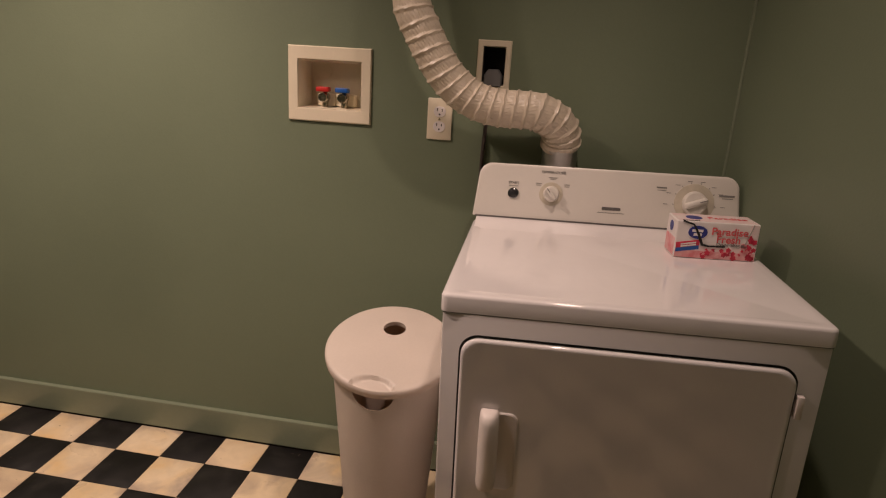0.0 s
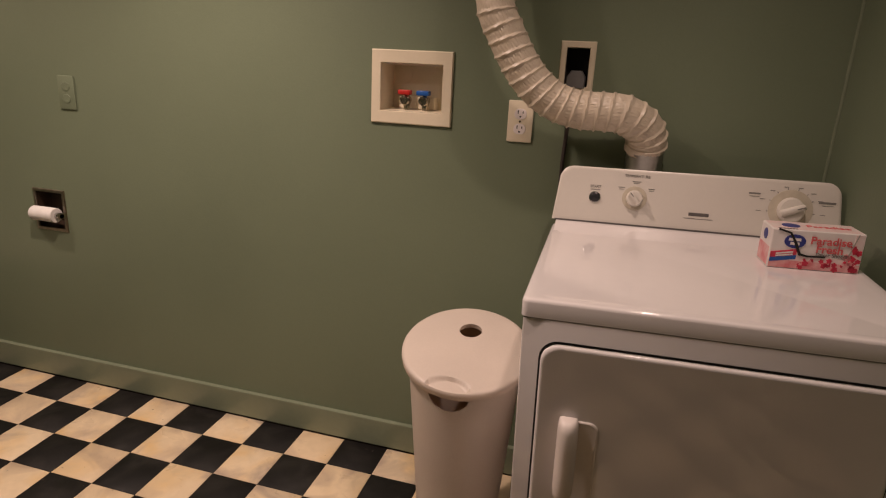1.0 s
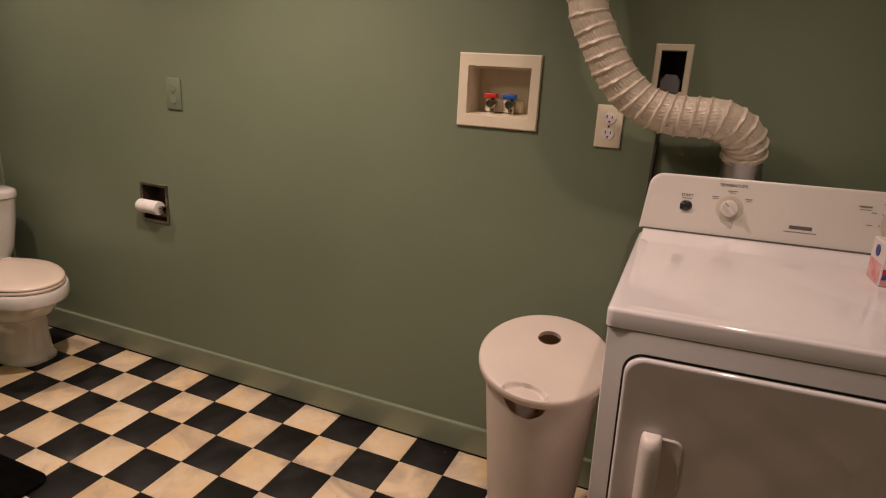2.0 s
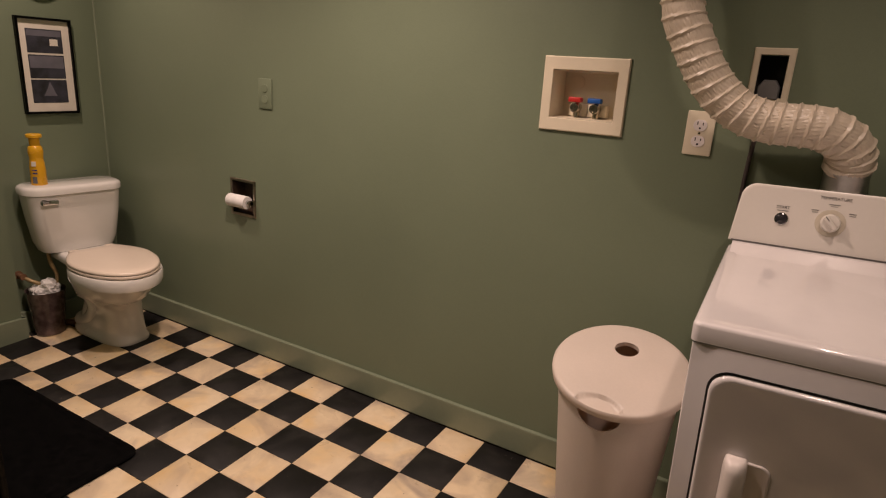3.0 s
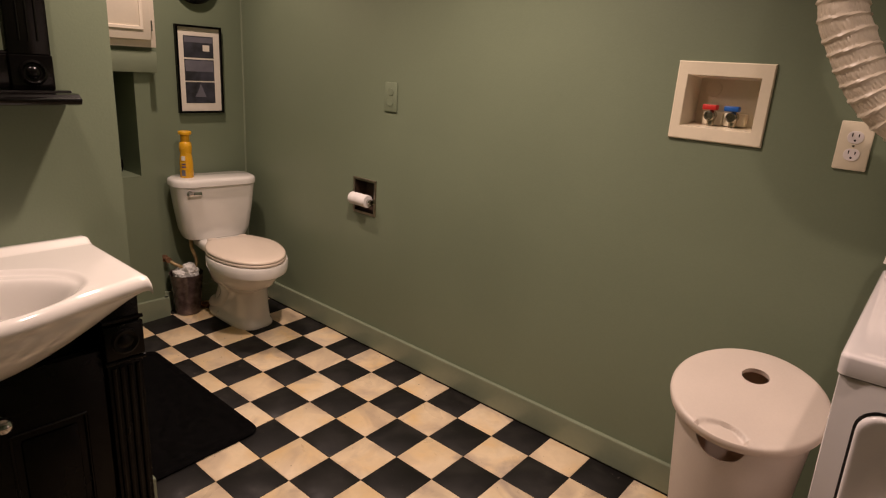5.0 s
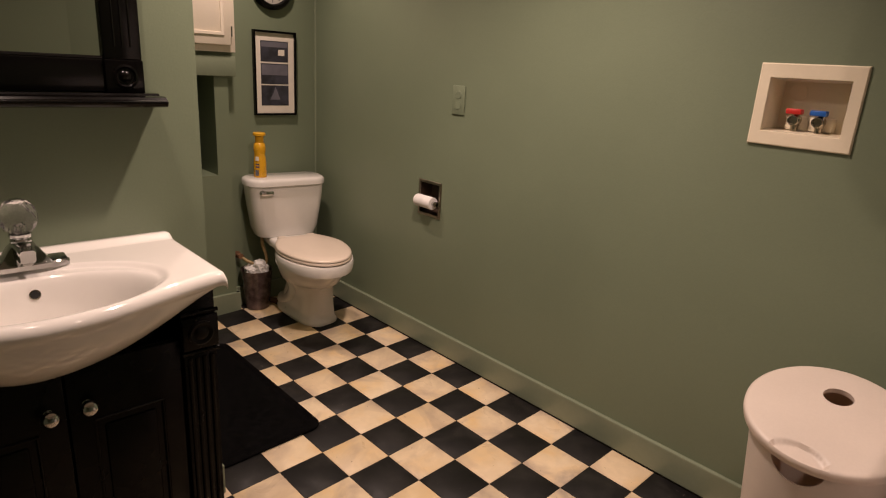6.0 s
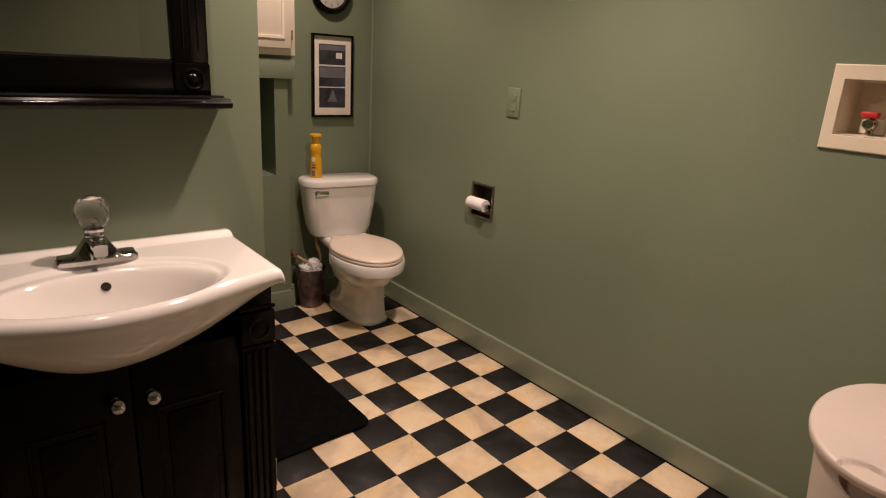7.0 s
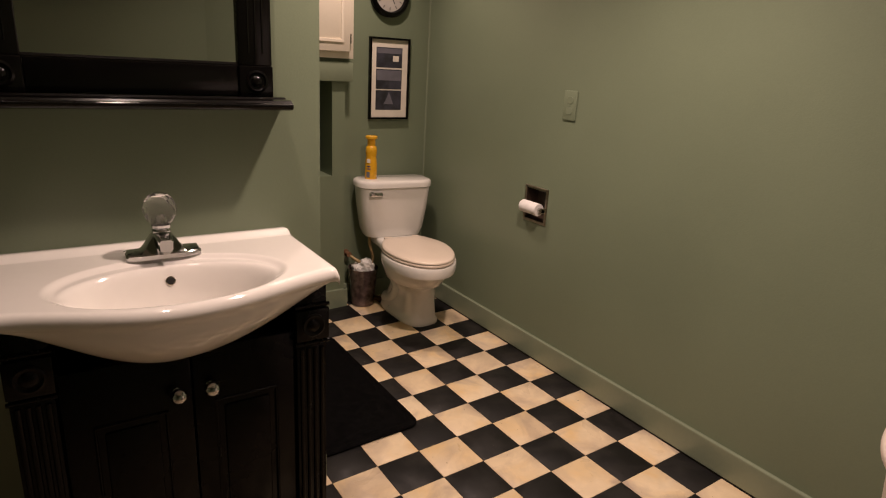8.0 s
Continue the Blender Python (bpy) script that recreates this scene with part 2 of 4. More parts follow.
def rounded_rect(w, h, r, n=6):
    """Corner-rounded rectangle about the origin, as (a, b) pairs."""
    out = []
    for cx, cy, a0 in ((w / 2 - r, h / 2 - r, 0), (-w / 2 + r, h / 2 - r, 90), (-w / 2 + r, -h / 2 + r, 180), (w / 2 - r, -h / 2 + r, 270)):
        for i in range(n + 1):
            a = radians(a0 + 90 * i / n)
            out.append((cx + r * math.cos(a), cy + r * math.sin(a)))
    return out


def frame_bar(bm, w0, h0, w1, h1, z0, z1):
    """A flat rectangular frame about the origin: outer w0 x h0, opening w1 x h1, from z0 to z1, its outer edge eased."""
    e = min(0.003, (z1 - z0) * 0.4)
    rings = []
    for w, h, z in ((w1, h1, z0), (w0, h0, z0), (w0, h0, z1 - e), (w0 - 2 * e, h0 - 2 * e, z1), (w1 + e, h1 + e, z1), (w1, h1, z1 - e), (w1, h1, z0)):
        rings.append([Vector((sx * w / 2, sy * h / 2, z)) for sx, sy in ((1, 1), (-1, 1), (-1, -1), (1, -1))])
    return ring_loft(bm, rings, False, False)


def lettering(name, body, size, m, material, parent, bold=0.0):
    cu = bpy.data.curves.new(name, "FONT")
    cu.body, cu.size, cu.extrude, cu.offset = body, size, 0.0003, bold
    cu.align_x, cu.align_y = "CENTER", "CENTER"
    tmp = bpy.data.objects.new(name, cu)
    me = bpy.data.meshes.new_from_object(tmp)
    bpy.data.objects.remove(tmp)
    me.materials.append(material)
    ob = new(name, me)
    ob.parent = parent
    ob.matrix_basis = m
    return ob


def placed(bm, m):
    bm.transform(m)
    return bm


# ---- the room ----
WALL_Y, LEFT_X, VAN_X, CEIL_Z = 0.155, -0.705, 0.60, 2.20
SLOPE = math.tan(radians(2.1))
TILE = 0.16


def floor_z(y):
    return (y - 0.149) * SLOPE




def on_wall(x, z):
    return Matrix.Translation((x, WALL_Y, z)) @ Euler((radians(90), 0, 0)).to_matrix().to_4x4()


def on_left(x, y, z):
    """On a wall that faces +x: local x runs along +y, local y up, local z out."""
    return Matrix.Translation((x, y, z)) @ Matrix(((0, 0, 1, 0), (1, 0, 0, 0), (0, 1, 0, 0), (0, 0, 0, 1)))


bm = bmesh.new()                                   # long wall, in pieces round the two recesses
OPEN = [(0.175, 0.300, 0.625, 0.762), (1.548, 1.735, 1.141, 1.276), (2.075, 2.137, 1.235, 1.337)]
xs = [-0.95]
for x0, x1, z0, z1 in OPEN:
    box(bm, xs[-1], x0, WALL_Y, WALL_Y + 0.13, -0.3, CEIL_Z)
    box(bm, x0, x1, WALL_Y, WALL_Y + 0.13, -0.2, z0)
    box(bm, x0, x1, WALL_Y, WALL_Y + 0.13, z1, CEIL_Z)
    xs.append(x1)
box(bm, xs[-1], 3.4, WALL_Y, WALL_Y + 0.13, -0.3, CEIL_Z)
solo("wall_north", bm, M_WALL, Matrix(), "sage green painted drywall", "wall", kind="structure")

bm = boxed(LEFT_X - 0.1, LEFT_X, -0.345, WALL_Y - 0.001, -0.3, CEIL_Z)
solo("wall_west", bm, M_WALL, Matrix(), "sage green painted wall behind the toilet", "wall", kind="structure")

STRIP_X, STRIP_Y = -0.652, -0.345
bm = bmesh.new()                                   # built-in with a tall open niche
box(bm, -1.05, STRIP_X, -0.412, STRIP_Y, -0.3, CEIL_Z)
box(bm, -1.05, STRIP_X, -1.10, -0.64, -0.3, CEIL_Z)
box(bm, -1.05, STRIP_X, -0.64, -0.412, -0.2, 0.690)
box(bm, -1.05, STRIP_X, -0.64, -0.412, 1.150, CEIL_Z)
box(bm, -1.05, -0.93, -0.64, -0.412, 0.690, 1.150)
solo("wall_niche", bm, M_WALL, Matrix(), "sage green built-in wall with a narrow niche", "wall", kind="structure")
solo("trim", boxed(STRIP_X, STRIP_X + 0.022, -1.0, -0.314, 1.150, 1.240, bev=0.002), M_TRIM, Matrix(), "sage green header board under the cabinet", "trim", kind="structure")

bm = boxed(VAN_X - 0.14, VAN_X, -2.9, -0.981, -0.3, CEIL_Z)
box(bm, -1.05, VAN_X - 0.14, -1.25, -1.10, -0.3, CEIL_Z)
solo("wall_vanity", bm, M_WALL, Matrix(), "sage green wall behind the mirror and sink", "wall", kind="structure")

RW = radians(19)                                    # the dryer's side wall stands a little out of square
bm = boxed(0, 0.12, -0.95, 0.02, -0.3, CEIL_Z)
solo("wall_east", bm, M_WALL, Matrix.Translation((2.745, WALL_Y, 0)) @ Matrix.Rotation(RW, 4, "Z"), "sage green painted side wall", "wall", kind="structure")
solo("wall_east_2", boxed(3.045, 3.165, -2.9, -0.70, -0.3, CEIL_Z), M_WALL, Matrix(), "sage green painted side wall", "wall", kind="structure")
# South wall stays out of view; added to close the room behind the camera.
solo("wall_south_unseen", boxed(VAN_X - 0.1, 3.4, -2.9, -2.78, -0.3, CEIL_Z), M_WALL, Matrix(), "sage green wall", "wall", kind="structure")
solo("ceiling", boxed(-1.1, 3.5, -2.95, WALL_Y + 0.13, CEIL_Z, CEIL_Z + 0.1), M_CEIL, Matrix(), "off-white painted ceiling", "ceiling", kind="structure")

bm = bmesh.new()
v = [bm.verts.new((x, y, floor_z(y) - dz)) for dz in (0.003, 0.15) for x, y in ((-1.1, -2.95), (3.5, -2.95), (3.5, WALL_Y + 0.1), (-1.1, WALL_Y + 0.1))]
for f in ((0, 1, 2, 3), (7, 6, 5, 4), (0, 4, 5, 1), (1, 5, 6, 2), (2, 6, 7, 3), (3, 7, 4, 0)):
    bm.faces.new([v[i] for i in f])
floor_ob = solo("floor", bm, M_SLAB, Matrix(), "black and cream chequered vinyl tile floor", "floor", kind="structure")


def baseboard(name, length, m, h=0.103, foot=-0.14):
    prof = ((-0.004, foot), (0.016, foot), (0.016, h - 0.003), (0.0145, h), (-0.004, h))
    bm = bmesh.new()
    ring_loft(bm, [[Vector((x, -o, z)) for o, z in prof] for x in (0, length)])
    return solo(name, bm, M_TRIM, m, "sage green painted baseboard", "baseboard", kind="structure", deg=20)


baseboard("baseboard", 3.46, Matrix.Translation((LEFT_X, WALL_Y, 0)), foot=0.0065)
# Dark strip, in the adhesive's colour, paints the shadow line under the baseboard.
solo("trim_gap_shade", boxed(LEFT_X, 2.75, WALL_Y - 0.011, WALL_Y + 0.003, -0.02, 0.0063), M_SLAB, Matrix(), "dark strip painting the shade in the gap under the baseboard", "trim", kind="structure")
for bead, bx, by in (("trim_corner", LEFT_X + 0.001, WALL_Y - 0.001), ("trim_corner", 2.744, WALL_Y - 0.002)):
    solo(bead, tube([Vector((bx, by, 0.10)), Vector((bx, by, CEIL_Z))], 0.0045, 10), M_TRIM, Matrix(), "painted caulk bead in the corner", "trim", kind="structure")
baseboard("baseboard", 0.70, Matrix.Translation((STRIP_X, -1.033, -0.02)) @ Matrix.Rotation(radians(90), 4, "Z"), 0.100)
baseboard("baseboard", 0.06, Matrix.Translation((STRIP_X + 0.01, STRIP_Y, -0.02)) @ Matrix.Rotation(radians(180), 4, "Z"), 0.100)
baseboard("baseboard", 0.49, Matrix.Translation((LEFT_X, -0.34, -0.012)) @ Matrix.Rotation(radians(90), 4, "Z"), 0.100)
baseboard("baseboard", 0.30, Matrix.Translation((VAN_X, -1.27, -0.045)) @ Matrix.Rotation(radians(90), 4, "Z"), 0.100)


# ---- dryer ----
def rot_x(a):
    return Matrix.Rotation(radians(a), 4, "X")


DTOP = 0.895                                       # the machine leans a little with the uneven floor
DRY = Matrix.Translation((2.104, -0.540, 0.875)) @ Matrix.Rotation(radians(1.1), 4, "Z") @ Matrix.Rotation(radians(0.76), 4, "X") @ Matrix.Rotation(radians(-0.94), 4, "Y") @ Matrix.Translation((0, 0, -DTOP))
DW, DD = 0.682, 0.566
dryer = thing("clothes_dryer", DRY, "white enamel front-loading clothes dryer with control console", "dryer")
bm = boxed(0.004, DW - 0.004, 0.006, DD + 0.03, 0.03, DTOP - 0.0355, bev=0.004, seg=2)
part("body", bm, M_WHITE, dryer)
for u in (0.05, DW - 0.05):
    for w in (0.05, DD):
        spot = DRY @ Vector((u, w, 0))
        dz = floor_z(spot.y) - spot.z
        part("foot", lathe([(0.018, dz), (0.018, dz + 0.012), (0.008, dz + 0.013), (0.008, 0.05)], 16, Matrix.Translation((u, w, 0))), M_RUBBER, dryer)
bm = bmesh.new()                                   # worktop with rolled front and sides, dished slightly
rings = []
for z, o in ((DTOP - 0.035, 0.002), (DTOP - 0.034, 0.0), (DTOP - 0.0065, 0.0), (DTOP - 0.0022, 0.0016), (DTOP - 0.0004, 0.0045), (DTOP, 0.008), (DTOP, 0.020), (DTOP - 0.0015, 0.027)):
    rings.append([Vector((DW / 2 + a, (DD + 0.03) / 2 + b, z)) for a, b in rounded_rect(DW - 2 * o, DD + 0.03 - 2 * o, 0.014)])
ring_loft(bm, rings)
part("worktop", bm, M_WHITE, dryer, "glossy white enamel worktop", deg=50)
part("seam", boxed(0.005, DW - 0.005, 0.0055, 0.02, DTOP - 0.0375, DTOP - 0.034), M_GREYINK, dryer, "dark seam under the worktop")
# ramp up to the console
bm = bmesh.new()
prof = ((DD - 0.075, DTOP - 0.003), (DD - 0.05, DTOP + 0.001), (DD - 0.015, DTOP + 0.012), (DD + 0.004, DTOP + 0.016), (DD + 0.03, DTOP + 0.016), (DD + 0.03, DTOP - 0.01), (DD - 0.075, DTOP - 0.01))
ring_loft(bm, [[Vector((u, a, b)) for a, b in prof] for u in (0.010, DW - 0.010)])
part("console_ramp", bm, M_WHITE, dryer, deg=40)
CON = Matrix.Translation((DW / 2, DD + 0.002, DTOP + 0.017)) @ rot_x(90 - 10.5)      # console face: local x right, y up, z to the front
bm = bmesh.new()
CH = 0.143
rings = []
for z, o in ((-0.030, 0.004), (-0.006, 0.002), (-0.001, 0.005), (0.0, 0.010)):
    ring = []
    for a, b in rounded_rect(DW - 2 * o, CH * 2 - 2 * o, 0.032, 8):
        if b >= 0:
            ring.append((a, b, z))
    ring = [(-(DW / 2 - o) - 0.004, 0.0, z), *[(a, b, z) for a, b, z in reversed(ring)], (DW / 2 - o + 0.004, 0.0, z)]
    rings.append([CON @ Vector((a * (1 - 0.03 * b / CH), b + 0.006 * (1 - (2 * a / DW) ** 2) * b / CH, z * (1 - 0.6 * b / CH))) for a, b, z in ring])
ring_loft(bm, rings)
part("console", bm, M_CONS, dryer, "off-white plastic control console", deg=40)
part("console_trim", placed(boxed(-DW / 2 + 0.006, DW / 2 - 0.006, -0.002, 0.002, -0.02, 0.003), CON), M_GREYINK, dryer, "thin grey trim line")


def cons(u, v, z=0.0):
    return CON @ Matrix.Translation((u * 1.043 - DW / 2, v * 0.97 + 0.012, z))


part("start_button", lathe([(0.0125, 0), (0.0125, 0.003), (0.0105, 0.004), (0.0105, 0.006), (0.006, 0.008), (0.002, 0.0085)], 24, cons(0.099, 0.055)), M_BALL, dryer, "dark grey start button with chrome ring")
part("button_ring", lathe([(0.0145, 0), (0.0145, 0.0025), (0.0128, 0.003), (0.0126, 0.0)], 24, cons(0.099, 0.055), False, False), M_CHROME, dryer)


def dial(u, v, r, turn, wide):
    ring = part("dial_ring", lathe([(r * wide, 0), (r * wide, 0.0010), (r * (wide - 0.05), 0.0014), (r * 1.2, 0.0014)], 56, cons(u, v)), M_GOLD, dryer, "pale beige dial ring")
    k = part("dial", lathe([(r, 0.0015), (r * 1.02, 0.004), (r * 0.97, 0.012), (r * 0.86, 0.016), (r * 0.3, 0.0175)], 40, cons(u, v)), M_CONS, dryer, "off-white rotary dial")
    b = boxed(-r * 0.26, r * 0.26, -r * 0.92, r * 0.98, 0.012, 0.027, bev=r * 0.2, seg=3)
    part("grip", placed(b, cons(u, v) @ Matrix.Rotation(radians(turn), 4, "Z")), M_CONS, k)
    part("pointer", placed(boxed(-0.0009, 0.0009, r * 0.3, r * 0.9, 0.0268, 0.0276), cons(u, v) @ Matrix.Rotation(radians(turn), 4, "Z")), M_GREYINK, k)


dial(0.194, 0.059, 0.0205, 40, 1.5)
dial(0.5415, 0.060, 0.0305, -70, 1.62)


def ink_bar(u, v, w, h, m=M_INK):
    w, h = w * 0.85, h * 0.62
    part("print_bar", placed(boxed(-w / 2, w / 2, -h / 2, h / 2, 0.0002, 0.0008), cons(u, v)), m, dryer)


lettering("print", "START", 0.0095, cons(0.099, 0.083, 0.0006), M_GREYINK, dryer)
lettering("print", "TEMPERATURE", 0.0095, cons(0.196, 0.117, 0.0006), M_GREYINK, dryer)
ink_bar(0.099, 0.075, 0.028, 0.0026)
ink_bar(0.196, 0.103, 0.026, 0.0028)
ink_bar(0.196, 0.0985, 0.016, 0.0020)
for du, dv in ((-0.035, 0.030), (0.036, 0.030)):
    ink_bar(0.196 + du, 0.056 + dv, 0.018, 0.0028)
    ink_bar(0.196 + du, 0.051 + dv, 0.014, 0.0020)
ink_bar(0.345, 0.030, 0.056, 0.013, M_GREYINK)
ink_bar(0.345, 0.019, 0.080, 0.0022)
ink_bar(0.462, 0.096, 0.030, 0.006)
ink_bar(0.462, 0.089, 0.026, 0.0020)
ink_bar(0.616, 0.084, 0.044, 0.008)
ink_bar(0.618, 0.077, 0.030, 0.0022)
for a in (-96, -66, -38, -12, 14, 40, 62, 96):
    q = radians(a)
    ink_bar(0.5415 + 0.068 * math.sin(q), 0.060 + 0.058 * math.cos(q), 0.013, 0.0022)
    part("tick", placed(boxed(-0.0006, 0.0006, 0.050, 0.0535, 0.0002, 0.0008), cons(0.5415, 0.060) @ Matrix.Rotation(-q, 4, "Z")), M_GREYINK, dryer)
# door, its groove and the pull
DOOR_W, DOOR_H, DOOR_C = 0.590, 0.64, (0.041 + 0.295, 0.8145 - 0.32)
FACE = Matrix.Translation((DOOR_C[0], 0.006, DOOR_C[1])) @ rot_x(90)
bm = bmesh.new()
ring_loft(bm, [[FACE @ Vector((a, b, z)) for a, b in rounded_rect(DOOR_W + o, DOOR_H + o, 0.036)] for z, o in ((-0.004, 0.006), (0.0015, 0.006), (0.002, 0.003))])
part("door_groove", bm, M_DARK, dryer, "dark shadow gap round the door")
bm = bmesh.new()
ring_loft(bm, [[FACE @ Vector((a, b, z)) for a, b in rounded_rect(DOOR_W - o, DOOR_H - o, 0.034)] for z, o in ((0.0, 0.002), (0.007, 0.002), (0.0105, 0.006), (0.012, 0.013), (0.0115, 0.020))])
ddoor = part("door", bm, M_WHITE, dryer, "closed white drop-side dryer door", deg=50)
HU, HZ = 0.1045, 0.588
bm = bmesh.new()
rings = []
for b, d in ((-0.086, 0.35), (-0.084, 0.62), (-0.078, 0.85), (-0.068, 0.97), (-0.03, 1.0), (0.03, 1.0), (0.066, 0.98), (0.077, 0.88), (0.084, 0.66), (0.0865, 0.35)):
    rings.append([Vector((HU + 0.0195 * (0.55 + 0.45 * d) * math.cos(a * math.pi / 12), -0.006 - 0.034 * d * math.sin(a * math.pi / 12) ** 0.75, HZ + b)) for a in range(13)])
ring_loft(bm, rings)
part("handle", bm, M_PLAST, ddoor, "off-white moulded pull handle", deg=50)
bm = bmesh.new()
ring_loft(bm, [[Vector((HU + 0.026 + a, -0.0055 - z, HZ - 0.004 + b)) for a, b in rounded_rect(0.05 + o, 0.165 + o, 0.016)] for z, o in ((0.0, 0.006), (0.003, 0.004), (0.004, 0.0), (0.0022, -0.006))])
part("handle_cup", bm, M_PLAST, ddoor, "shallow cup behind the pull")
for z in (0.745, 0.33):
    part("hinge", boxed(0.634, 0.646, -0.008, 0.006, z - 0.022, z + 0.022, bev=0.002), M_PLAST, dryer, "small pale hinge")

# ---- dryer vent ----
duct = thing("dryer_vent_duct", Matrix.Translation((2.306, 0.1055, 0.90)), "off-white ribbed flexible vent duct rising from the dryer", "duct")
O = Vector((2.306, 0.1055, 0.90))
part("metal_pipe", lathe([(0.0470, 0.10), (0.0470, 0.186), (0.0485, 0.189), (0.0485, 0.193), (0.0475, 0.195), (0.0475, 0.202), (0.044, 0.202)], 44), M_GALV, duct, "galvanised steel pipe stub")
keys = [(2.306, 0.1055, 1.096), (2.304, 0.090, 1.124), (2.288, 0.069, 1.153), (2.243, 0.048, 1.178), (2.190, 0.042, 1.182), (2.134, 0.040, 1.183), (2.085, 0.036, 1.194),
        (2.043, 0.030, 1.216), (2.000, 0.022, 1.255), (1.966, 0.016, 1.302), (1.932, 0.012, 1.362), (1.903, 0.012, 1.425), (1.885, 0.03, 1.56), (1.88, 0.06, 1.75), (1.88, 0.07, 2.0), (1.88, 0.07, 2.20)]
line = spline(keys, 24)
dist = [0.0]
for a, b in zip(line, line[1:]):
    dist.append(dist[-1] + (b - a).length)


def pitch_at(s):
    """Wire spacing: bunched at the elbow, drawn out where the hose climbs."""
    return 0.018 + 0.011 * min(1.0, s / 0.12) + 0.005 * min(1.0, max(0.0, (s - 0.30) / 0.15))


even, phase = [], []
i, s, ph = 0, 0.0, 0.0
while s < dist[-1]:
    while dist[i + 1] < s:
        i += 1
    even.append(line[i].lerp(line[i + 1], (s - dist[i]) / max(1e-9, dist[i + 1] - dist[i])))
    phase.append(ph)
    s += pitch_at(s) / 10
    ph += 0.1
bm = bmesh.new()
rings = []
NS = 96
for (p, u, w), ph in zip(frames_along(even), phase):
    ring = []
    for j in range(NS):
        a = 2 * math.pi * j / NS
        q = (ph + a / (2 * math.pi)) % 1.0              # one wire, wound as a helix
        ridge = max(0.0, 1 - abs(q - 0.5) * 7.0)
        pucker = math.sin(a * 36 + q * 7.0 + 3.0 * noise.noise(Vector((a * 2, ph * 0.7, 0)))) * 0.0009 * (1 - ridge)
        r = 0.0462 + 0.0034 * max(0.0, 1 - ph / 3.0) + 0.0058 * ridge ** 0.8 + 0.0016 * abs(q - 0.5) + pucker
        d = u * math.cos(a) + w * math.sin(a)
        ring.append(p + d * (r + 0.0011 * noise.noise((p + d * 0.05) * 60)))
    rings.append(ring)
ring_loft(bm, rings)
part("flexible_hose", placed(bm, Matrix.Translation(-O)), M_DUCT, duct, "off-white ribbed vinyl hose", deg=40)

# ---- wall fittings above the dryer ----
box_m = on_wall(1.642, 1.209)
wbox = thing("washer_outlet_box", box_m, "cream plastic washing machine outlet box recessed in the wall", "outlet box")
part("face_frame", frame_bar(bmesh.new(), 0.247, 0.209, 0.187, 0.135, 0.0, 0.008), M_IVORY, wbox)
bm = bmesh.new()
ring_loft(bm, [[Vector((sx * w / 2, sy * h / 2, z)) for sx, sy in ((1, 1), (-1, 1), (-1, -1), (1, -1))] for w, h, z in ((0.186, 0.134, 0.003), (0.176, 0.124, -0.088))], False, True)
part("recess", bm, M_IVORY, wbox, "cream recess")
part("drain_knockout", lathe([(0.022, 0), (0.022, 0.003), (0.018, 0.004)], 24, Matrix.Translation((-0.05, 0.035, -0.0875))), M_IVORY, wbox)
for name, x, colour in (("hot", -0.030, M_RED), ("cold", 0.028, M_BLUE)):
    valve = part("valve", lathe([(0.0135, -0.006), (0.0135, 0.012), (0.010, 0.014), (0.010, 0.020), (0.0125, 0.021), (0.0125, 0.028), (0.009, 0.0285), (0.008, 0.024)], 20, Matrix.Translation((x, -0.036, -0.045))), M_BRASS, wbox, "nickel-plated washer valve")
    part("stem", lathe([(0.009, -0.068), (0.009, -0.052), (0.011, -0.051), (0.011, -0.036), (0.006, -0.02)], 16, Matrix.Translation((x, 0, -0.045)) @ rot_x(-90)), M_BRASS, valve)
    part("lever", boxed(x - 0.022, x + 0.016, -0.021, -0.007, -0.048, -0.022, bev=0.003), colour, valve, ("red" if name == "hot" else "blue") + " valve lever")
    part("pipe_block", boxed(x - 0.028, x + 0.028, -0.062, -0.026, -0.085, -0.052, bev=0.004), M_IVORY, wbox)


def duplex(name, m, plate, face, label, slot=M_DARK):
    ob = thing(name, m, label, "outlet")
    part("plate", placed(boxed(-0.0352, 0.0352, -0.0572, 0.0572, 0.0, 0.006, bev=0.003), Matrix()), plate, ob)
    for dy in (0.0205, -0.0205):
        bm = bmesh.new()
        ring_loft(bm, [[Vector((a, dy + b, z)) for a, b in rounded_rect(0.034 - o, 0.029 - o, 0.0135)] for z, o in ((0.004, 0), (0.0072, 0), (0.0078, 0.001))])
        so = part("socket", bm, face, ob)
        for sx, h in ((-0.0068, 0.0085), (0.0068, 0.0068)):
            part("slot", boxed(sx - 0.0012, sx + 0.0012, dy + 0.001, dy + 0.001 + h, 0.0074, 0.0082), slot, so)
        part("slot", lathe([(0.0026, 0.0074), (0.0026, 0.0082)], 12, Matrix.Translation((0, dy - 0.0075, 0))), slot, so)
    part("screw", lathe([(0.003, 0.005), (0.003, 0.0068), (0.002, 0.0072)], 12), plate if plate is M_WALL else M_BRASS, ob)
    return ob


duplex("wall_outlet", on_wall(1.966, 1.136), M_IVORY, M_CARD, "ivory duplex wall outlet beside the vent duct")
duplex("painted_wall_outlet", on_wall(0.382, 1.126), M_WALL, M_WALL, "wall outlet painted over in sage green", M_TRIM)

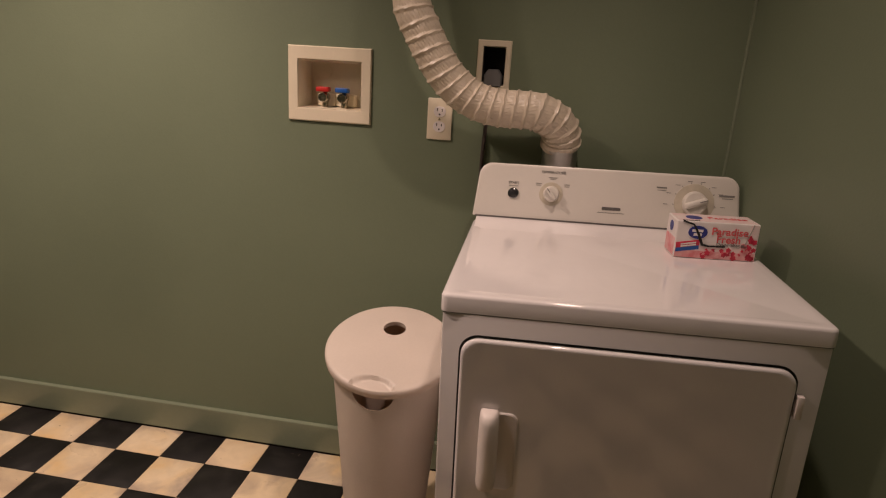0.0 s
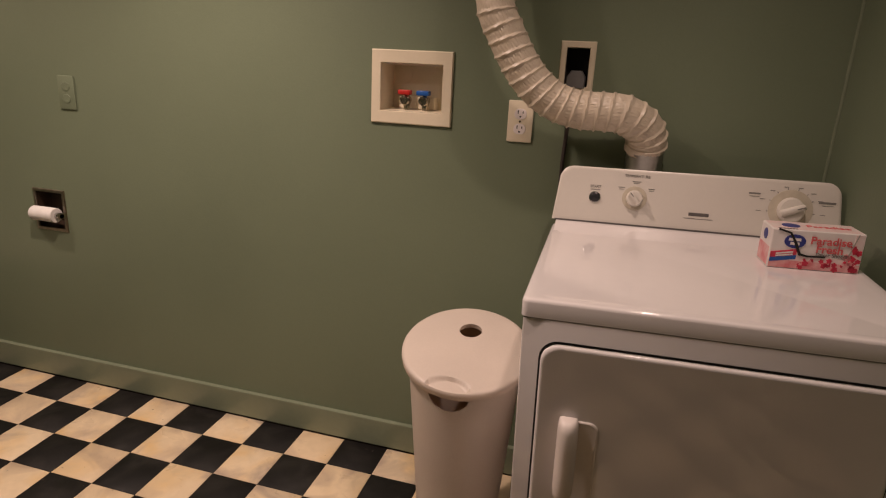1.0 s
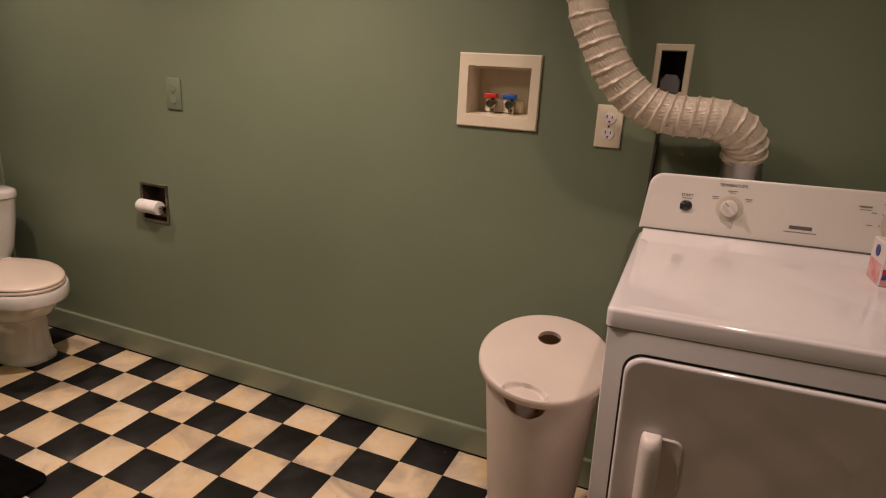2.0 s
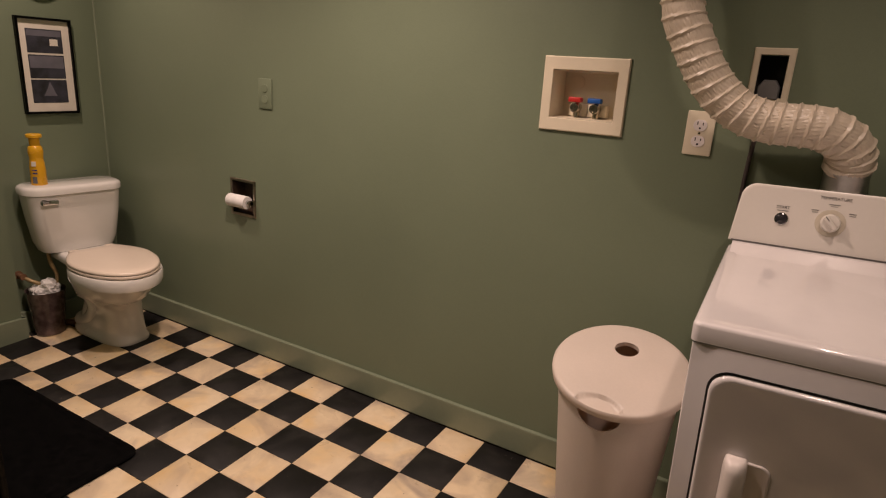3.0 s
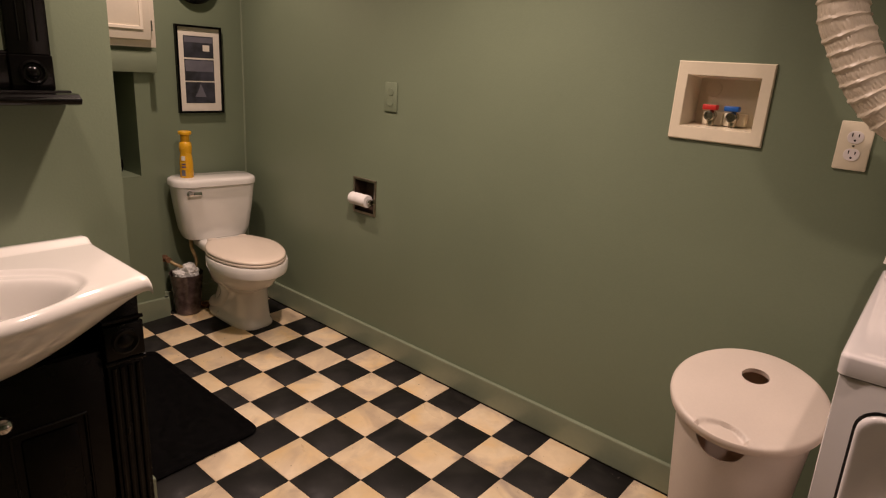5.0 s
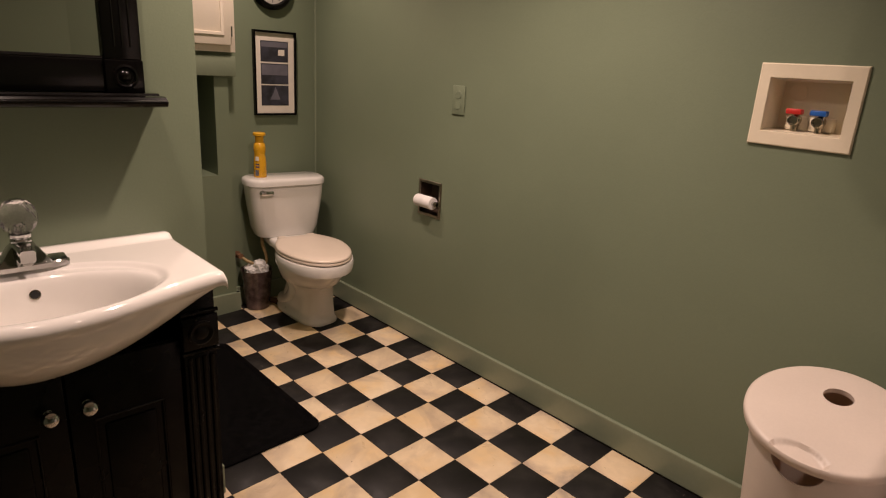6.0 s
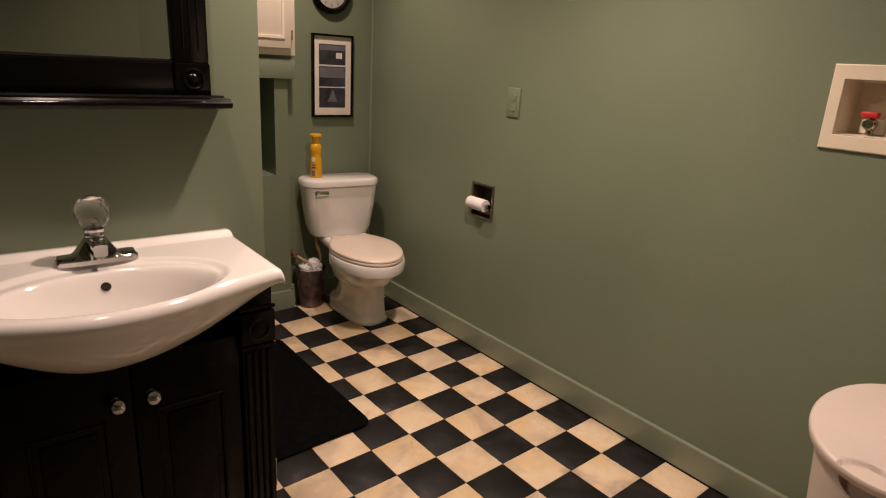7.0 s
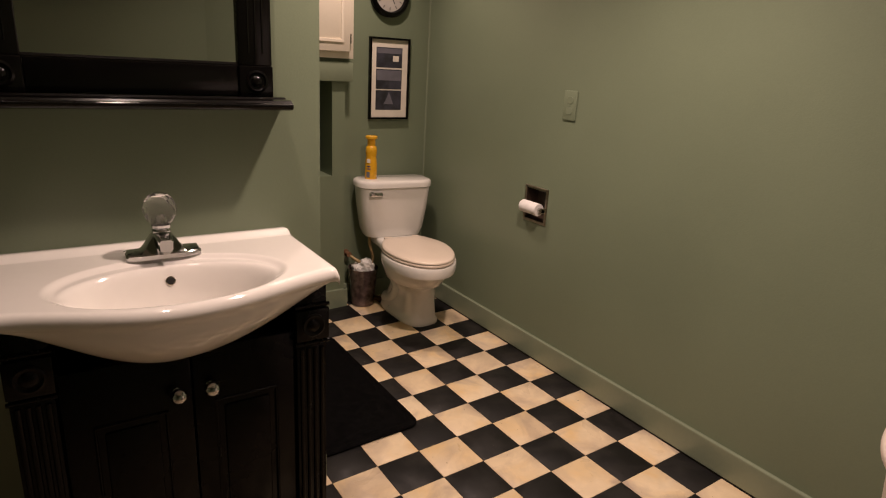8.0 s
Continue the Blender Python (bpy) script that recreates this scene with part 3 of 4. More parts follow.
dout = thing("dryer_outlet", on_wall(2.106, 1.287), "ivory-framed recessed dryer outlet with a grey plug", "outlet")
part("face_frame", frame_bar(bmesh.new(), 0.092, 0.134, 0.060, 0.100, 0.0, 0.007), M_IVORY, dout)
bm = bmesh.new()
ring_loft(bm, [[Vector((sx * 0.0305, sy * 0.0505, z)) for sx, sy in ((1, 1), (-1, 1), (-1, -1), (1, -1))] for z in (0.002, -0.05)], False, True)
part("recess", bm, M_DARK, dout, "black recess")
bm = bmesh.new()
ring_loft(bm, [[Vector((a * k, b * k - 0.030, z)) for a, b in ((-0.024, -0.024), (0.024, -0.024), (0.024, 0.006), (0.013, 0.022), (-0.013, 0.022), (-0.024, 0.006))] for z, k in ((-0.045, 1), (0.006, 1), (0.012, 0.9))])
part("plug", bm, M_RUBBER, dout, "grey moulded plug")
part("cord", tube(spline([(-0.002, -0.05, 0.004), (-0.006, -0.09, 0.012), (-0.008, -0.15, 0.008), (-0.012, -0.24, 0.008), (-0.012, -0.34, 0.012)], 8), 0.0055, 10), M_CORD, dout, "brown power cord")

# ---- dryer sheets ----
SB = DRY @ Matrix.Translation((0.482, 0.372, DTOP - 0.0015)) @ Matrix.Rotation(radians(3), 4, "Z")
sheets = thing("dryer_sheet_box", SB, "pink and white opened cardboard box of dryer sheets on the dryer", "box")
BW, BD, BH = 0.181, 0.078, 0.087
part("carton", boxed(0, BW, 0, BD, 0.0, BH, bev=0.002, seg=1), M_CARD, sheets)
FR = rot_x(90)


def print_on(name, x0, x1, z0, z1, m, d=0.0008, cut=0.0):
    bm = bmesh.new()
    pts = ((x0, z0), (x1, z0), (x1 - cut, z1), (x0, z1))
    ring_loft(bm, [[Vector((a, -o, b)) for a, b in pts] for o in (-0.0005, d)])
    return part(name, bm, m, sheets)


print_on("pink_band", 0.002, BW - 0.002, 0.002, 0.019, M_PINK)
print_on("pale_band", 0.002, BW - 0.002, 0.019, 0.030, M_BLUSH)
print_on("pale_band", BW - 0.020, BW - 0.002, 0.030, BH - 0.002, M_BLUSH)
for z0, z1, colour in ((0.029, 0.042, M_ROSE), (0.020, 0.029, M_BLUE)):
    bm = bmesh.new()
    ring_loft(bm, [[Vector((x, -o, z)) for x, z in ((0.003, z0 - 0.006), (0.054, z0 + 0.003), (0.054, z1 + 0.003), (0.003, z1 - 0.006))] for o in (0.0, 0.0012)])
    part("flash", bm, colour, sheets)
for z in (0.0335, 0.0285):
    part("flash_bar", placed(boxed(-0.017, 0.017, -0.0018, -0.0008, -0.0016, 0.0016), Matrix.Translation((0.030, 0, z + 0.002)) @ Matrix.Rotation(radians(-10), 4, "Y")), M_CARD, sheets)
# Grey sliver paints the shadow line along the carton's perforated flap.
bm = bmesh.new()
ring_loft(bm, [[Vector((x, -o, z)) for x, z in ((0.150, 0.030), (0.1525, 0.030), (0.1685, 0.086), (0.166, 0.086))] for o in (0.0, 0.0013)])
part("flap_shadow", bm, M_DIAL, sheets, "grey shadow line painted along the perforated flap edge")
bm = bmesh.new()
ring_loft(bm, [[Vector((0.047 + 0.021 * math.cos(a * math.pi / 14), -o, 0.062 + 0.015 * math.sin(a * math.pi / 14))) for a in range(28)] for o in (0.0, 0.0016)])
part("oval_badge", bm, M_NAVY, sheets, "navy oval badge")
part("badge_bar", boxed(0.034, 0.058, -0.0022, -0.001, 0.063, 0.069), M_CARD, sheets)
part("badge_bar", boxed(0.038, 0.056, -0.0022, -0.001, 0.054, 0.060), M_CARD, sheets)
lettering("print", "Paradise", 0.024, Matrix.Translation((0.1165, -0.0018, 0.066)) @ FR, M_SALMON, sheets, 0.0004)
lettering("print", "Fresh", 0.024, Matrix.Translation((0.116, -0.0018, 0.048)) @ FR, M_SALMON, sheets, 0.0004)
lettering("print", "Dryer Sheets", 0.0115, Matrix.Translation((0.1215, -0.0018, 0.0365)) @ FR, M_GREYINK, sheets)
rng = random.Random(2)
for i in range(44):                                 # printed blossoms along the foot and up one side
    x, z = (rng.uniform(0.062, BW - 0.006), rng.uniform(0.005, 0.024)) if i < 30 else (rng.uniform(BW - 0.032, BW - 0.006), rng.uniform(0.018, 0.055))
    r, turn = rng.uniform(0.0030, 0.0078), rng.uniform(0, 1.2)
    bm = bmesh.new()
    ring_loft(bm, [[Vector((x + r * (0.84 + 0.16 * math.cos(5 * a)) * math.cos(a + turn), -o, z + r * (0.84 + 0.16 * math.cos(5 * a)) * math.sin(a + turn))) for a in (math.pi * k / 10 for k in range(20))] for o in (0.0, 0.0012 + 0.0004 * (i % 3))])
    part("blossom", bm, (M_ROSE, M_PINK, M_ROSE)[i % 3], sheets)
bm = bmesh.new()                                    # torn tear-strip, dark slit
tear = [Vector((x, -0.0012, z)) for x, z in ((0.012, 0.087), (0.036, 0.080), (0.048, 0.060), (0.060, 0.034), (0.075, 0.031), (0.110, 0.032))]
tube(tear, lambda i: 0.0020 + 0.0012 * (i in (2, 3)), 8, bm)
part("tear_slit", bm, M_DARK, sheets, "dark torn opening")
part("tear_slit", placed(boxed(0.012, 0.05, 0.004, 0.008, BH - 0.0004, BH + 0.0008), Matrix()), M_DARK, sheets)
part("top_print", boxed(0.004, BW - 0.004, 0.004, BD - 0.004, BH - 0.0004, BH + 0.0006), M_BLUSH, sheets, "pale pink printed top")
part("top_badge", lathe([(0.018, 0), (0.018, 0.001)], 24, Matrix.Translation((0.045, 0.036, BH + 0.0004))), M_NAVY, sheets)
lettering("print", "Paradise", 0.026, Matrix.Translation((0.12, 0.038, BH + 0.001)), M_SALMON, sheets, 0.0004)
part("end_print", boxed(-0.0006, 0.0004, 0.004, BD - 0.004, 0.004, 0.045), M_PINK, sheets, "pink printed end")
part("end_badge", lathe([(0.012, 0), (0.012, 0.0012)], 20, Matrix.Translation((0, 0.04, 0.066)) @ Matrix.Rotation(radians(-90), 4, "Y")), M_NAVY, sheets)

# ---- hamper ----
def carve(ob, cutter):
    """Cut the cutter out of a part for good."""
    tool = bpy.data.objects.new("cutter", mesh_of("cutter", cutter, M_HAMP))
    scene.collection.objects.link(tool)
    bpy.context.view_layer.update()
    tool.matrix_basis = ob.matrix_world.copy()
    mod = ob.modifiers.new("hole", "BOOLEAN")
    mod.object, mod.operation, mod.solver = tool, "DIFFERENCE", "EXACT"
    bpy.context.view_layer.update()
    me = bpy.data.meshes.new_from_object(ob.evaluated_get(bpy.context.evaluated_depsgraph_get()))
    ob.modifiers.clear()
    ob.data = me
    bpy.data.objects.remove(tool)
    smooth(me, 40)


HX, HY = 1.922, -0.151
hamper = thing("laundry_hamper", Matrix.Translation((HX, HY, floor_z(HY))), "tall round white plastic hamper with a slanting domed lid", "hamper")
SEG = 120
LEAN, LEAN_A, LID_Z, LR = 0.285, -1.52, 0.570 - floor_z(HY), 0.170
HANDLE_A = -1.62                                    # the side with the hand hole


def lid_plane(x, y):
    return LID_Z - math.tan(LEAN) * (x * math.cos(LEAN_A) + y * math.sin(LEAN_A))


bm = bmesh.new()
rings = []
OUT = ((0.0, 0.100), (0.008, 0.105), (0.2, 0.114), (0.4, 0.123), (0.6, 0.132), (0.8, 0.141), (0.93, 0.147), (1.0, 0.150))
for q, r in OUT + tuple((q, r - 0.003) for q, r in reversed(OUT[1:])):
    ring = []
    for i in range(SEG):
        a = 2 * math.pi * i / SEG
        x, y = r * math.cos(a), r * math.sin(a)
        ring.append(Vector((x, y, q * (lid_plane(x, y) - 0.014))))
    rings.append(ring)
ring_loft(bm, rings, True, True)
body = part("body", bm, M_HAMP, hamper, deg=40)
hx, hy = math.cos(HANDLE_A), math.sin(HANDLE_A)
hz = lid_plane(0.15 * hx, 0.15 * hy) - 0.020
aim = Matrix.Translation((0, 0, hz)) @ Matrix.Rotation(HANDLE_A, 4, "Z") @ Matrix.Rotation(radians(90), 4, "Y")
carve(body, placed(lathe([(0.053, 0.10), (0.053, 0.20)], 40, Matrix.Diagonal((0.82, 1.0, 1.0, 1.0))), aim))
for k in range(8):                                  # slanted vent slits low on the flank
    a = HANDLE_A + 0.92
    z = 0.08 + 0.040 * k
    r = 0.1035 + 0.079 * z
    pts = [Vector((r * math.cos(a + s), r * math.sin(a + s), z + s * 0.22)) for s in (0.0, 0.05, 0.10, 0.15)]
    part("vent_slit", tube(pts, lambda i: (0.0012, 0.0028, 0.0028, 0.0012)[i], 8), M_RUBBER, hamper)
bm = bmesh.new()
rings = []
prof = [(LR - 0.010, -0.022), (LR - 0.001, -0.020), (LR, -0.010), (LR - 0.001, -0.002), (LR - 0.004, 0.001), (LR - 0.009, 0.003)]
for i in range(1, 50):
    q = i / 50
    prof.append(((LR - 0.009) * (1 - q), 0.003 + 0.014 * math.sin(q * math.pi / 2)))
TURN = Matrix.Translation((0, 0, LID_Z)) @ Matrix.Rotation(LEAN, 4, Vector((-math.sin(LEAN_A), math.cos(LEAN_A), 0)))
for r, z in prof:
    ring = []
    for i in range(SEG):
        a = 2 * math.pi * i / SEG
        p = Vector((r * math.cos(a), r * math.sin(a), z))
        da = a - HANDLE_A
        if z > 0.002:                               # thumb scallop by the rim
            g = max(0.0, 1 - ((r * math.cos(da) - 0.158) / 0.036) ** 2 - (r * math.sin(da) / 0.060) ** 2)
            p.z -= 0.009 * min(1.0, g * 3.2) ** 2 * (3 - 2 * min(1.0, g * 3.2))
        ring.append(TURN @ p)
    rings.append(ring)
ring_loft(bm, rings, True, True)
lid = part("lid", bm, M_HAMP, hamper, "white lid with a round finger hole", deg=50)
carve(lid, lathe([(LR - 0.008, -0.06), (LR - 0.008, -0.012), (LR - 0.05, -0.008), (0.02, 0.014)], 48, TURN))
carve(lid, lathe([(0.0300, -0.05), (0.0300, 0.06)], 36, TURN @ Matrix.Translation((-0.002, 0.054, 0))))

# ---- toilet paper holder ----
tph = thing("toilet_paper_holder", on_wall(0.2375, 0.6935), "bronze recessed toilet paper holder with a small roll", "paper holder")
part("face_frame", frame_bar(bmesh.new(), 0.146, 0.158, 0.122, 0.134, 0.0, 0.005), M_BRONZE, tph)
bm = bmesh.new()
rings = []
for z, w in ((0.003, 0.0615), (-0.025, 0.058), (-0.05, 0.045)):
    rings.append([Vector((sx * w, sy * (w + 0.006), z)) for sx, sy in ((1, 1), (-1, 1), (-1, -1), (1, -1))])
ring_loft(bm, rings, False, True)
part("recess", bm, M_BROWN, tph, "dark brown recess")
roll = solo("toilet_paper_roll", placed(lathe([(0.012, -0.052), (0.026, -0.052), (0.027, -0.050), (0.027, 0.050), (0.026, 0.052), (0.012, 0.052)], 32, Matrix.Translation((0, -0.012, 0.022)) @ Matrix.Rotation(radians(90), 4, "Y")), Matrix()), M_PAPER, on_wall(0.2325, 0.6935), "nearly used white toilet paper roll on its rod", "paper roll")
part("rod", lathe([(0.009, -0.066), (0.011, -0.060), (0.011, 0.060), (0.009, 0.066)], 16, Matrix.Translation((0.006, -0.012, 0.022)) @ Matrix.Rotation(radians(90), 4, "Y")), M_CHROME, tph, "chrome roller rod")
for sx in (-1, 1):
    part("arm", boxed(sx * 0.068 - 0.004, sx * 0.068 + 0.004, -0.022, -0.002, -0.002, 0.034, bev=0.002), M_BRONZE, tph)

# ---- toilet ----
TOI = Matrix.Translation((-0.588, -0.103, floor_z(-0.12))) @ Matrix.Rotation(radians(-8), 4, "Z")    # local x to the front
toilet = thing("toilet", TOI, "white two-piece porcelain toilet with a closed beige-white seat", "toilet")


def egg(cx, lx_front, lx_back, w, z, n=40, sq=2.0):
    out = []
    for i in range(n):
        a = 2 * math.pi * i / n
        c, s_ = math.cos(a), math.sin(a)
        x = (lx_front if c > 0 else lx_back) * math.copysign(abs(c) ** (2 / sq), c)
        out.append(Vector((cx + x, w * math.copysign(abs(s_) ** (2 / sq), s_), z)))
    return out


INV = TOI.inverted()


def foot_ring(front, back, w, z, y=-0.088, sq=3.2):
    """A pedestal ring that stands square to the room, as the bowl's foot does."""
    mid = (front + back) / 2
    return [INV @ (p + Vector((mid, y, floor_z(-0.12)))) for p in egg(0, front - mid, mid - back, w, z, sq=sq)]


def blend_ring(a, b, q):
    return [u.lerp(v, q) for u, v in zip(a, b)]


rim = egg(0.352, 0.230, 0.200, 0.152, 0.333)
bm = bmesh.new()
rings = [foot_ring(-0.202, -0.600, 0.098, 0.0), foot_ring(-0.200, -0.602, 0.100, 0.010), foot_ring(-0.202, -0.598, 0.097, 0.022), foot_ring(-0.210, -0.580, 0.089, 0.032),
         foot_ring(-0.214, -0.560, 0.085, 0.06), foot_ring(-0.218, -0.540, 0.083, 0.12, sq=2.9), foot_ring(-0.214, -0.520, 0.086, 0.165, sq=2.6)]
neck = foot_ring(-0.204, -0.500, 0.093, 0.195, y=-0.096, sq=2.4)
belly = egg(0.325, 0.203, 0.190, 0.134, 0.262)
rings += [neck, blend_ring(neck, belly, 0.55), belly, egg(0.342, 0.220, 0.200, 0.147, 0.305), rim]
rings += [egg(0.356, 0.232, 0.205, 0.155, 0.3345), egg(0.372, 0.246, 0.210, 0.167, 0.336), egg(0.374, 0.248, 0.212, 0.170, 0.347), egg(0.375, 0.248, 0.215, 0.170, 0.378), egg(0.375, 0.244, 0.210, 0.166, 0.386), egg(0.375, 0.22, 0.19, 0.145, 0.388)]
ring_loft(bm, rings)
bowl = part("bowl", bm, M_PORC, toilet, "white porcelain bowl and pedestal", deg=45)
trap = [INV @ Vector(p) for p in ((-0.44, -0.140, 0.33), (-0.45, -0.140, 0.26), (-0.42, -0.142, 0.20), (-0.395, -0.140, 0.15), (-0.43, -0.136, 0.09), (-0.50, -0.130, 0.045), (-0.56, -0.128, 0.03))]
part("trapway", tube(spline(trap, 10), lambda i: 0.050 - 0.012 * min(1.0, max(0.0, (i - 20) / 40)), 24), M_PORC, bowl, deg=60)
for sy in (-0.172, -0.012):
    part("bolt_cap", lathe([(0.014, 0), (0.013, 0.012), (0.007, 0.019)], 16, INV @ Matrix.Translation((-0.455, sy, floor_z(-0.12) + 0.014))), M_PORC, bowl)
part("deck", boxed(-0.055, 0.20, -0.105, 0.105, 0.340, 0.388, bev=0.016, seg=3), M_PORC, bowl)


def seat_ring(k, z, n=22):
    """A seat outline: round in front, drawn in to a straight back edge."""
    out = []
    for i in range(-n, n + 1):
        a = math.pi / 2 * i / n
        out.append(Vector((0.350 + (0.268 - k) * math.cos(a), (0.164 - k) * math.sin(a), z)))
    for i in range(1, 9):
        q = i / 8
        out.append(Vector((0.350 - (0.178 - k) * q, (0.164 - k) - 0.066 * q ** 1.8, z)))
    for i in range(8, 0, -1):
        q = i / 8
        out.append(Vector((0.350 - (0.178 - k) * q, -(0.164 - k) + 0.066 * q ** 1.8, z)))
    return out


bm = bmesh.new()
ring_loft(bm, [seat_ring(0.004, 0.390), seat_ring(0.0, 0.394), seat_ring(0.0, 0.399), seat_ring(0.004, 0.403)])
part("seat", bm, M_SEAT, toilet, "beige-white plastic seat ring", deg=50)
bm = bmesh.new()
ring_loft(bm, [seat_ring(0.006, 0.4045), seat_ring(0.001, 0.407), seat_ring(0.001, 0.412), seat_ring(0.005, 0.4165), seat_ring(0.016, 0.419), seat_ring(0.06, 0.421)])
part("seat_lid", bm, M_SEAT, toilet, "closed beige-white seat lid", deg=50)
for sy in (-1, 1):
    part("hinge", boxed(0.150, 0.180, sy * 0.075 - 0.02, sy * 0.075 + 0.02, 0.388, 0.416, bev=0.006), M_SEAT, toilet)
bm = bmesh.new()


def tank_ring(z, w, d0, d1, r=0.045):
    pts = rounded_rect(d1 - d0, w, r, 6)
    out = []
    for a, b in pts:
        bow = 0.012 * (1 - (2 * b / w) ** 2) if a > 0 else 0
        out.append(Vector(((d0 + d1) / 2 + a + bow, b, z)))
    return out


ring_loft(bm, [tank_ring(0.386, 0.27, -0.060, 0.055), tank_ring(0.390, 0.30, -0.072, 0.066), tank_ring(0.43, 0.330, -0.078, 0.073), tank_ring(0.54, 0.362, -0.081, 0.080), tank_ring(0.652, 0.385, -0.083, 0.084)])
tank = part("tank", bm, M_PORC, toilet, "white porcelain cistern", deg=50)
bm = bmesh.new()
ring_loft(bm, [tank_ring(0.648, 0.392, -0.087, 0.088, 0.062), tank_ring(0.652, 0.406, -0.092, 0.094, 0.068), tank_ring(0.672, 0.406, -0.092, 0.094, 0.068), tank_ring(0.682, 0.396, -0.087, 0.089, 0.064), tank_ring(0.687, 0.372, -0.075, 0.077, 0.055)])
part("tank_lid", bm, M_PORC, toilet, "white porcelain cistern lid", deg=50)
esc = part("flush_lever", placed(lathe([(0.014, 0), (0.014, 0.006), (0.009, 0.010), (0.009, 0.018)], 20), Matrix.Translation((0.084, -0.140, 0.622)) @ Matrix.Rotation(radians(90), 4, "Y")), M_CHROME, tank, "chrome flush lever")
part("lever_arm", placed(boxed(-0.014, 0.052, -0.011, 0.011, -0.006, 0.006, bev=0.005, seg=3), Matrix.Translation((0.102, -0.140, 0.622)) @ Matrix.Rotation(radians(90), 4, "Z") @ Matrix.Rotation(radians(90), 4, "X")), M_CHROME, esc)
hose = [INV @ Vector(p) for p in ((-0.60, -0.222, 0.385), (-0.60, -0.222, 0.33), (-0.60, -0.200, 0.25), (-0.605, -0.226, 0.212), (-0.63, -0.285, 0.238), (-0.68, -0.312, 0.262))]
part("supply_hose", tube(spline(hose, 8), 0.0085, 12), M_HOSE, toilet, "braided yellowish water supply hose")
part("shutoff_valve", lathe([(0.018, 0), (0.018, 0.006), (0.010, 0.008), (0.010, 0.035), (0.014, 0.036), (0.014, 0.05)], 18, INV @ Matrix.Translation((LEFT_X, -0.312, 0.262)) @ Matrix.Rotation(radians(90), 4, "Y")), M_WOODB, toilet, "rusty shut-off valve")

# ---- air freshener, basket, picture, clock ----
can = thing("air_freshener_can", Matrix.Translation((-0.602, -0.222, floor_z(-0.12) + 0.684)), "yellow aerosol can standing on the cistern", "spray can")
part("can_body", lathe([(0.0290, 0), (0.0305, 0.004), (0.0300, 0.07), (0.0275, 0.10), (0.0255, 0.115), (0.0275, 0.130), (0.0290, 0.145), (0.0260, 0.165), (0.0215, 0.170)], 32), M_YELLOW, can)
part("cap", lathe([(0.0200, 0.168), (0.0200, 0.195), (0.0215, 0.203), (0.0300, 0.206), (0.0300, 0.216), (0.0270, 0.219)], 32), M_YELLOW, can, "yellow flared cap")
for a0, z0, z1, m in ((-1.25, 0.012, 0.040, M_SKYPH), (-1.15, 0.052, 0.058, M_NAVY), (-1.15, 0.066, 0.071, M_NAVY), (-1.2, 0.085, 0.105, M_MATTE)):
    bm = bmesh.new()
    ring_loft(bm, [[Vector((r * math.cos(a0 + t), r * math.sin(a0 + t), z)) for t in (0.0, 0.15, 0.3, 0.45, 0.6)] + [Vector((0.026 * math.cos(a0 + t), 0.026 * math.sin(a0 + t), z)) for t in (0.6, 0.0)] for z, r in ((z0, 0.0309), (z1, 0.0309 if z1 < 0.075 else 0.0292))])
    part("label_print", bm, m, can)

bk = thing("waste_basket", Matrix.Translation((-0.625, -0.245, floor_z(-0.245))), "small smoky plastic waste basket full of tissues", "waste basket")
bm = lathe([(0.055, 0.0), (0.060, 0.003), (0.078, 0.205), (0.080, 0.21), (0.076, 0.207), (0.058, 0.006)], 36, Matrix(), True, True)
part("bucket", bm, M_BASKET, bk)
rng = random.Random(8)
for i in range(7):
    bm = bmesh.new()
    bmesh.ops.create_icosphere(bm, subdivisions=3, radius=0.034)
    o = Vector((rng.uniform(0, 50), 0, 0))
    for vtx in bm.verts:
        vtx.co *= 0.75 + 0.7 * abs(noise.noise(vtx.co * 38 + o))
    part("crumpled_tissue", placed(bm, Matrix.Translation((0.032 * math.cos(i * 1.05), 0.032 * math.sin(i * 1.05), 0.205 + (0.02 if i == 0 else 0.0) + rng.uniform(-0.012, 0.012)))), M_PAPER, bk, "crumpled white tissue" if i < 5 else "", deg=15)

